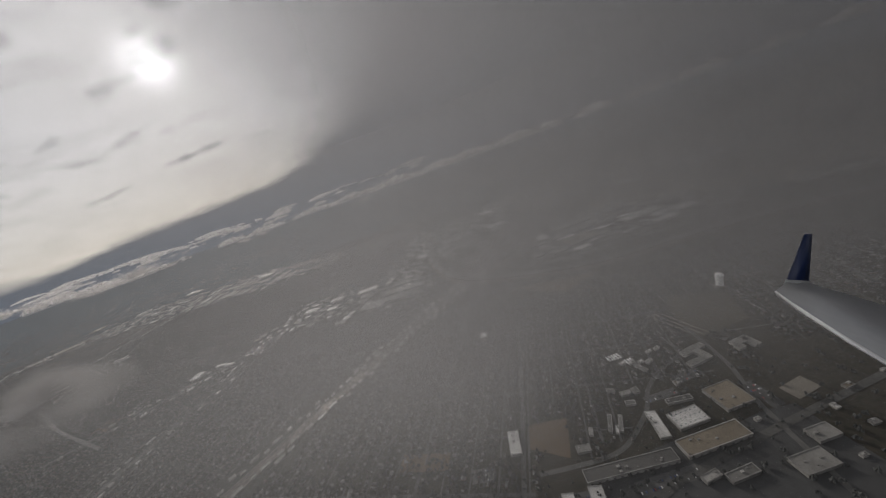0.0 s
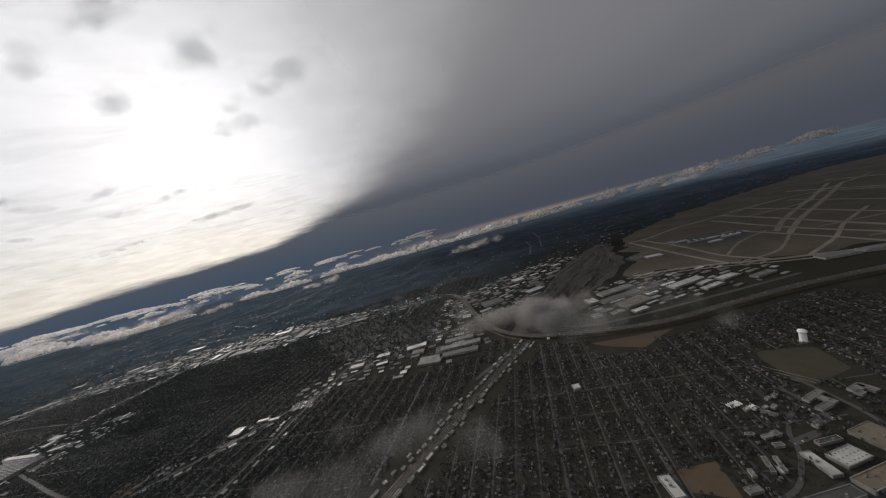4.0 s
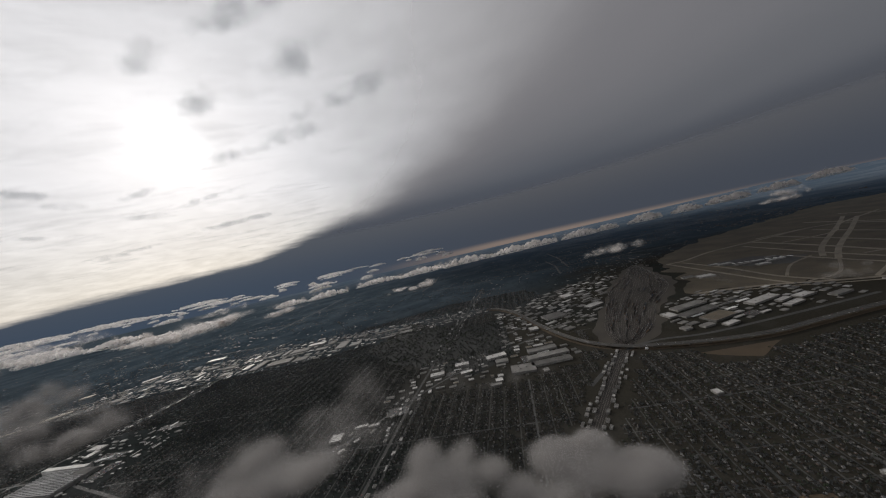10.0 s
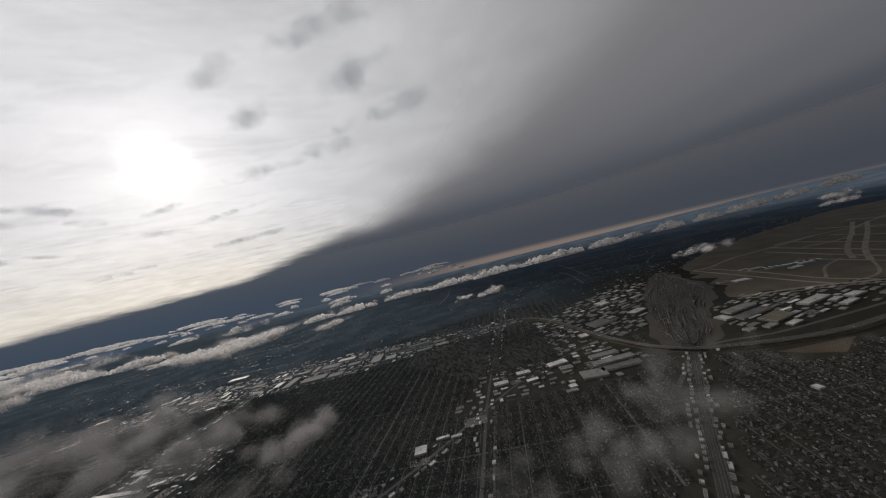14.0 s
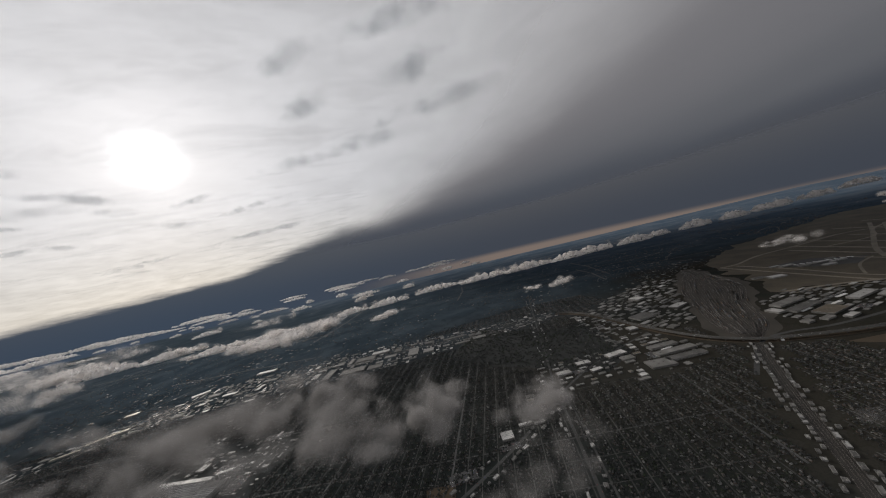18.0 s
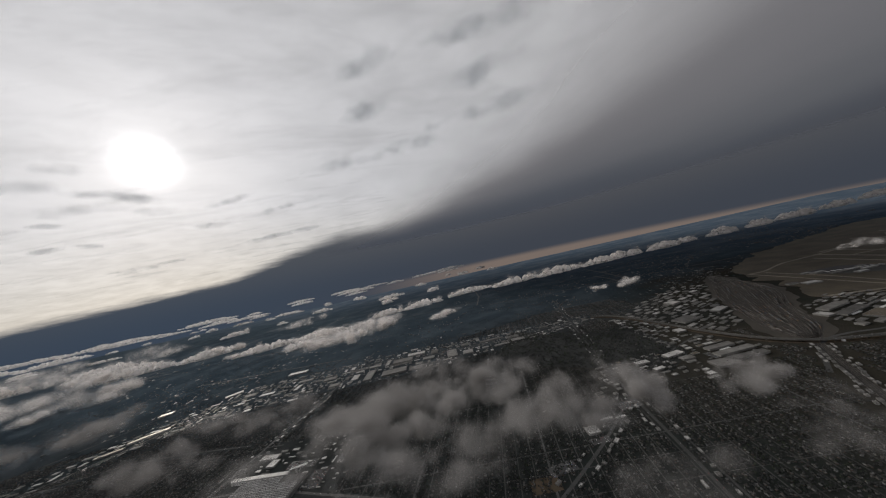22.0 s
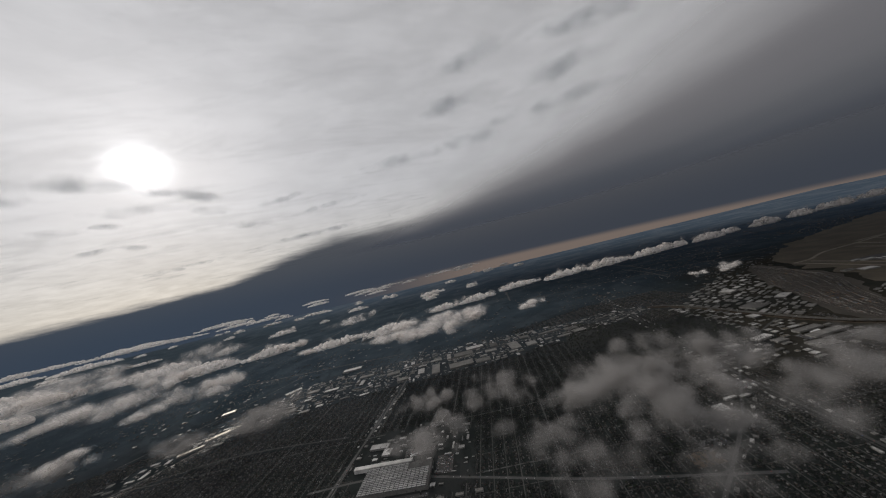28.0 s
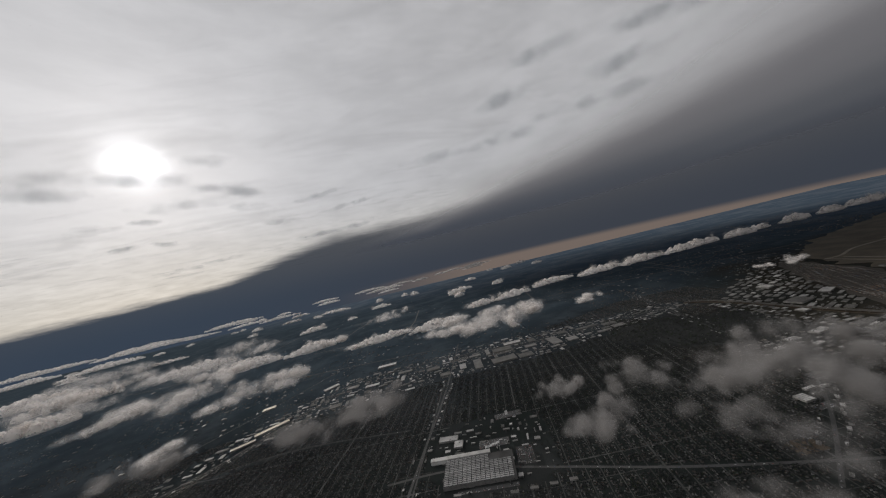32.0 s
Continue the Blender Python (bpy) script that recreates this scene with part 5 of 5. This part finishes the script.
def storage_dome(x, y):
    e = empty("storage_dome", pose(x, y, 0))
    bm = bmesh.new()
    bmesh.ops.create_cone(bm, cap_ends=True, segments=16, radius1=2.6, radius2=2.6, depth=2.2, matrix=pose(0, 0, 1.1))
    part("drum", bm, MAT_WHITE, e)
    bm = bmesh.new()
    bmesh.ops.create_uvsphere(bm, u_segments=16, v_segments=8, radius=2.6, matrix=pose(0, 0, 2.2) @ Matrix.Diagonal((1, 1, .8, 1)))
    part("dome", bm, MAT_WHITE, e)
    return tagged(e, "small white domed tank beside the highway", "storage tank")


storage_dome(16, 452)

# ---- parking lots ----
rl = random.Random(3)
car_spots = []
lot_level = itertools.count()


def lot(x, y, lx, ly, deg, cars=0.4):
    patch("parking_lot", rect_pts(x, y, lx, ly, deg), 0.11 + 0.02 * next(lot_level), MAT_LOT, "worn grey parking lot with scattered cars", "parking lot")
    c, s = math.cos(radians(deg)), math.sin(radians(deg))
    for i in range(int(ly / 3.2)):
        for j in range(int(lx / 1.4)):
            if rl.random() < cars:
                a, b = -lx / 2 + .7 + 1.4 * j, -ly / 2 + 1.6 + 3.2 * i
                car_spots.append((x + c * a - s * b, y + s * a + c * b, .14, radians(deg + 90), 1.3, .55, .42))


for p in ((75, 118, 40, 8, 2), (-40, 150, 18, 10, -6), (110, 171, 26, 6, 3), (168, 152, 9, 22, 4), (140, 181, 22, 8, 8), (20, 120, 18, 8, -4), (-1040, 618, 60, 22, -15), (-1000, 560, 30, 46, -15), (-540, 425, 30, 14, -6), (-330, 565, 28, 16, -6), (-1085, 520, 100, 8, -15),
          (-180, 540, 16, 30, -8), (260, 470, 30, 20, 6), (300, 540, 40, 12, 6), (-440, 480, 40, 24, -6), (-620, 400, 40, 20, 0), (-980, 690, 60, 20, -10), (-850, 1050, 80, 24, -8), (-1000, 1110, 70, 26, -4), (-1520, 1000, 60, 30, 30)):
    lot(*p)
patch("ball_field", ragged(PLAY, 5.0, 3.0), 0.19, MAT_FIELD, "worn brown playing field by the warehouses", "field")
patch("tank_field", rect_pts(-655, 385, 40, 26, -10), 0.17, MAT_FIELD, "bare brown plot among houses", "field")
stamp("cars", ([(-.5, -.5, 0), (.5, -.5, 0), (.5, .5, 0), (-.5, .5, 0), (-.5, -.5, .55), (.5, -.5, .55), (.5, .5, .55), (-.5, .5, .55), (-.28, -.42, 1), (.2, -.42, 1), (.2, .42, 1), (-.28, .42, 1)],
              [(0, 1, 5, 4), (1, 2, 6, 5), (2, 3, 7, 6), (3, 0, 4, 7), (4, 5, 9, 8), (5, 6, 10, 9), (6, 7, 11, 10), (7, 4, 8, 11), (8, 9, 10, 11)], [0] * 9),
      car_spots + [(x - math.sin(h) * o, y + math.cos(h) * o, 5.1, h, 1.3, .55, .42) for x, y, h in along(smooth_line(HIGHWAY, 8), 9.0) for o in (rl.choice((-4, -2.2)), rl.choice((2.2, 4))) if rl.random() < .6]
      + [(x + rl.uniform(-2.5, 2.5), y, .12, h, 1.3, .55, .42) for a in ARTERIALS for x, y, h in along(smooth_line(a, 6), 11.0) if rl.random() < .5], [MAT_CARS])
tagged(bpy.data.objects["cars"], "many small parked and driving cars", "cars", kind="stuff")


def trailer(x, y, deg, first=[]):
    m = pose(x, y, 0, 0, 0, deg)
    if first:
        return copy_thing(first[0], m)
    e = empty("truck_trailer", m)
    part("box", boxes((-3, 3, -.55, .55, .5, 1.8)), MAT_WHITE, e)
    for x0 in (-2.2, -1.5, 2.0):
        part("wheel_set", boxes((x0 - .22, x0 + .22, -.5, .5, 0, .45)), MAT_DARK, e)
    part("landing_leg", boxes((1.2, 1.3, -.3, .3, 0, .5)), MAT_DARK, e)
    first.append(e)
    return tagged(e, "white box trailer parked beside a warehouse", "trailer", "parked trailers")


for x0, y0, n, deg in ((96, 218, 5, 100), (108, 209, 3, 100), (180, 520, 12, 95), (250, 510, 10, 95), (-150, 545, 10, 84), (300, 530, 12, 96), (-1060, 612, 12, 75)):
    for i in range(n):
        trailer(x0 + 2.6 * i, y0 + 0.1 * i, deg)
for i in range(3):
    patch("storage_row", rect_pts(170 + 6 * i, 238 - 2 * i, 1.5, 46, 19), 0.2, MAT_CONCRETE, "long pale strip of parked rows", "lot")

# ---- houses ----
def house_template(w, d, h, roof_h, porch):
    e = empty("house", pose(0, 0, 0))
    part("wall", boxes((-w / 2, w / 2, -d / 2, d / 2, 0, h)), MAT_HWALL, e)
    bm = bmesh.new()
    a, b = w / 2 + .12, d / 2 + .12
    v = [bm.verts.new(c) for c in ((-a, -b, h), (a, -b, h), (a, b, h), (-a, b, h), (-a, 0, h + roof_h), (a, 0, h + roof_h))]
    for q in ((0, 1, 5, 4), (2, 3, 4, 5), (0, 4, 3), (1, 2, 5), (3, 2, 1, 0)):
        bm.faces.new([v[i] for i in q])
    part("roof", bm, MAT_HROOF, e)
    part("chimney", boxes((w * .2, w * .2 + .22, .1, .32, h, h + roof_h + .25)), MAT_HWALL, e)
    if porch:
        part("porch", boxes((w / 2, w / 2 + .45, -d * .3, d * .3, 0, h * .8)), MAT_HROOF, e)
    return tagged(e, "small gabled house on a narrow lot", "house", "rows of houses")


HOUSES = [house_template(2.7, 2.0, 1.2, 0.75, True), house_template(3.0, 2.1, 1.3, 0.8, False), house_template(2.3, 2.2, 1.0, 0.6, True), house_template(3.3, 1.9, 0.95, 0.6, False)]
fresh = [True] * 4
rr = random.Random(17)
far_houses, crowns, evergreens, near_trees, far_crowns = [], [], [], [], []
made = 0
WEED = [MAT_TWIGS, MAT_EVERGREEN]
for poly in TAKEN:
    FREE &= ~inside_all(poly)
for a in ARTERIALS:
    FREE &= ~near_all(a, 7)
for line in streets:
    a, b = Vector(line[0]), Vector(line[-1])
    length = (b - a).length
    d = (b - a).normalized()
    s = Vector((-d.y, d.x))
    head = math.atan2(d.y, d.x)
    for i in range(int(length / 3.5)):
        for side in (-1, 1, -1, 1):
            q = a + d * (3.5 * i + 2 + rr.uniform(-1.6, 1.6)) + s * side * (3.0 + 5.6 * rr.random() ** 1.3)
            u = ((q - ORIGIN).dot(S_DIR) / CROSS_GAP) % 1.0
            if u < 0.04 or u > 0.96 or not built_up(q.x, q.y):
                continue
            leafy = -1080 < q.x < -230 and 560 < q.y < 960
            grain = noise.noise((q.x * 0.011, q.y * 0.011, 4.0))
            if rr.random() < (0.30 if leafy else 0.62) + 0.22 * grain:
                if made < 296 and -300 < q.x < 30 and 120 < q.y < 240 and rr.random() < 0.5:
                    kind = rr.randrange(4)
                    m = pose(q.x, q.y, 0, 0, 0, math.degrees(head) + (90 if side > 0 else -90))
                    if fresh[kind]:
                        HOUSES[kind].matrix_basis = m
                        fresh[kind] = False
                    else:
                        copy_thing(HOUSES[kind], m)
                    made += 1
                else:
                    far_houses.append((q.x, q.y, 0, head + (0 if rr.random() < .35 else math.pi / 2) + rr.gauss(0, .08), rr.uniform(1.6, 2.9), rr.uniform(1.3, 2.0), rr.uniform(1.3, 1.9)))
            for _ in range((1 if rr.random() < 0.62 - 0.3 * grain else 0) + (1 if leafy and rr.random() < 0.9 else 0) + (1 if q.y < 480 and rr.random() < 0.75 else 0)):
                w = q + s * side * rr.uniform(-3.5, 7) + d * rr.uniform(-4, 4)
                z = rr.uniform(1.7, 3.6) * (1.0 + max(0.0, -0.5 * grain))
                row = (w.x, w.y, 0, rr.uniform(0, 6), z * 1.05, z * 1.05, z)
                if len(near_trees) < 140 and -300 < w.x < 40 and 120 < w.y < 240:
                    near_trees.append(row)
                else:
                    (evergreens if rr.random() < .12 else crowns).append(row)
tagged(stamp("house_rows", GABLE, far_houses, [MAT_HWALL_S, MAT_HROOF_S]), "rows of small gabled houses on street grids", "houses", kind="stuff")

# scattered far suburbs and woods
far_blocks = []
for _ in range(2000):
    x, y = rr.uniform(-3800, 2600), 1000 + abs(rr.gauss(0, 1)) * 900
    if inside(x, y, AIRPORT) or inside(x, y, YARD) or near_line(x, y, HIGHWAY, 14):
        continue
    n = noise.noise((x * 0.002, y * 0.004, 7.0))
    if n > 0.02 or rr.random() < .12:
        far_blocks.append((x, y, 0, rr.choice((-.15, 1.42)) + rr.uniform(-.1, .1), rr.uniform(4, 15), rr.uniform(3, 8), rr.uniform(1.5, 3)))
MAT_FAR_ROOF = many_toned("far_flat_roofs", [(0.30, 0.295, 0.29), (0.15, 0.15, 0.15), (0.08, 0.08, 0.085), (0.10, 0.10, 0.10), (0.12, 0.12, 0.12), (0.22, 0.22, 0.22)], 0.6)
tagged(stamp("far_buildings", BLOCK, far_blocks, [MAT_HWALL_S, MAT_FAR_ROOF]), "scattered low pale buildings in far suburbs", "buildings", kind="stuff")
far_homes = []
for _ in range(9000):
    x, y = rr.uniform(-3000, 1900), 1050 + abs(rr.gauss(0, 1)) * 500
    if not (inside(x, y, AIRPORT) or inside(x, y, YARD) or near_line(x, y, HIGHWAY, 14)) and noise.noise((x * 0.003, y * 0.004, 1.0)) > -0.05:
        far_homes.append((x, y, 0, rr.choice((-.2, 1.37)), rr.uniform(2.4, 4), rr.uniform(2, 3), rr.uniform(1.6, 2.4)))
for _ in range(6000):
    x, y = rr.uniform(-3600, 2300), 900 + abs(rr.gauss(0, 1)) * 900
    if inside(x, y, AIRPORT) or inside(x, y, YARD) or any(inside(x, y, p) for p in IND):
        continue
    z = rr.uniform(5, 9)
    far_crowns.append((x, y, 0, rr.uniform(0, 6), z * 2.0, z * 1.5, z * .45))
for poly, n in ((WOODS, 6500), (FIELD, 0), (IND[5], 340), (IND[4], 90)):
    xs, ys = [p[0] for p in poly], [p[1] for p in poly]
    for _ in range(n):
        x, y = rr.uniform(min(xs), max(xs)), rr.uniform(min(ys), max(ys))
        if inside(x, y, poly):
            z = rr.uniform(2.6, 5)
            clump = noise.noise((x * 0.03, y * 0.03, 2.0))
            if poly is WOODS and rr.random() < 0.07:
                far_homes.append((x, y, 0, rr.uniform(0, 3), rr.uniform(1.8, 3), rr.uniform(1.5, 2.2), 1.8))
            elif poly is not WOODS or clump > -0.25 or rr.random() < .4:
                (evergreens if poly is WOODS and rr.random() < 0.22 + clump * 0.5 else crowns).append((x, y, 0, rr.uniform(0, 6), z * 1.2, z * 1.2, z))
tagged(stamp("far_houses", GABLE, far_homes, [MAT_HWALL_S, MAT_HROOF_S]), "small houses dotted among far woods", "houses", kind="stuff")
# tree colour with the same painted haze as the far ground
MAT_HAZED_WOODS = surface("far_woods", (0.030, 0.044, 0.054), (0.050, 0.066, 0.078), 0.95, 0.01, 0.2, vary=0.25, island=True)
tagged(stamp("far_woods", clump_template(9, 5), far_crowns, [MAT_HAZED_WOODS]), "dark winter woods between far suburbs, haze painted into their bluish colour", "woods", kind="stuff")
tagged(stamp("bare_trees", clump_template(2, 4), crowns, [MAT_TWIGS]), "dark bare winter trees between houses", "trees", kind="stuff")
tagged(stamp("evergreen_trees", clump_template(5, 4), evergreens, [MAT_EVERGREEN]), "scattered dark evergreen trees", "trees", kind="stuff")


def tree_template(seed):
    e = empty("tree", pose(0, 0, 0))
    bm = bmesh.new()
    bmesh.ops.create_cone(bm, cap_ends=True, segments=6, radius1=.045, radius2=.02, depth=.5, matrix=pose(0, 0, .25))
    for i in range(4):
        bmesh.ops.create_cone(bm, cap_ends=False, segments=4, radius1=.018, radius2=.006, depth=.45, matrix=pose(.1 * math.cos(i * 1.6), .1 * math.sin(i * 1.6), .55, 25 * math.sin(i * 1.6 + 3.1), 25 * math.cos(i * 1.6), 0))
    part("trunk", bm, MAT_BARK, e)
    v, fcs, _ = clump_template(seed, 10)
    bm = bmesh.new()
    vs = [bm.verts.new(c) for c in v]
    for q in fcs:
        bm.faces.new([vs[i] for i in q])
    part("crown", bm, MAT_TWIGS, e)
    return tagged(e, "bare brown winter tree in a back yard", "tree", "garden trees")


trees = [tree_template(31 + i) for i in range(3)]
for i, (x, y, z, h, sx, sy, sz) in enumerate(near_trees):
    m = pose(x, y, z, 0, 0, math.degrees(h))
    t = trees[i % 3]
    if i < 3:
        t.matrix_basis = m @ Matrix.Scale(sz, 4)
    else:
        c = copy_thing(t, m)
        c.matrix_basis = m @ Matrix.Scale(sz, 4)

# ---- the aircraft's own wing, set at the flight's start and shaped to fit the camera's view ----
def aircraft_wing():
    t0, x0, y0, z0, a0, b0, c0 = ROWS[0]
    e = empty("aircraft_wing", pose(x0, y0, z0, a0, b0, c0))
    f = 784 / math.tan(radians(57.0))

    def at(u, v, d):
        # drawn nearer along the view so that the fog bank stays behind
        d *= 0.42
        return Vector(((u - 784) / f * d, (441 - v) / f * d, -d))

    def skin(name, near, far, mat, label=""):
        """A closed tapering shell between an outline and its other side."""
        bm = bmesh.new()
        a, b = [bm.verts.new(p) for p in near], [bm.verts.new(p) for p in far]
        bm.faces.new(a)
        bm.faces.new(b[::-1])
        for i in range(len(a)):
            j = (i + 1) % len(a)
            bm.faces.new((a[j], a[i], b[i], b[j]))
        bmesh.ops.recalc_face_normals(bm, faces=bm.faces[:])
        bmesh.ops.bevel(bm, geom=bm.edges[:], offset=0.005, segments=2, affect="EDGES")
        for q in bm.faces:
            q.smooth = True
        return part(name, bm, mat, e, label)

    top = [at(1373, 513, 8.4), at(1390, 501, 8.9), at(1412, 497, 9.3), at(1432, 501, 9.6), at(1500, 521, 9.1), at(1600, 551, 8.5), at(1600, 655, 6.6), at(1500, 596, 7.3), at(1420, 547, 8.0)]
    skin("wing_panel", top, [p + Vector((0.01, -0.07, -0.01)) for p in top], MAT_WING, "pale grey painted wing skin")
    fin = [at(1393, 497, 9.0), at(1432, 499, 9.45), at(1438, 414, 9.7), at(1425, 414, 9.5)]
    skin("winglet", fin, [p + Vector((0.04, 0.0, -0.045)) for p in fin], MAT_NAVY, "dark navy blue upright winglet")
    edge = [at(1373, 514, 8.38), at(1420, 548, 7.98), at(1500, 597, 7.28), at(1600, 656, 6.58), at(1600, 664, 6.56), at(1500, 605, 7.26), at(1420, 554, 7.96), at(1374, 518, 8.36)]
    skin("leading_edge", edge, [p + Vector((0.02, -0.01, -0.035)) for p in edge], MAT_WHITE, "bright bare leading edge")
    skin("root_fillet", [at(1393, 494, 9.02), at(1434, 496, 9.5), at(1440, 508, 9.4), at(1388, 506, 8.8)], [at(1393, 494, 9.02) + Vector((.035, 0, -.045)), at(1434, 496, 9.5) + Vector((.035, 0, -.045)), at(1440, 508, 9.4) + Vector((.035, 0, -.045)), at(1388, 506, 8.8) + Vector((.035, 0, -.045))], MAT_WING)
    return tagged(e, "grey jet wing tip with a navy blue winglet", "aircraft wing")


aircraft_wing()
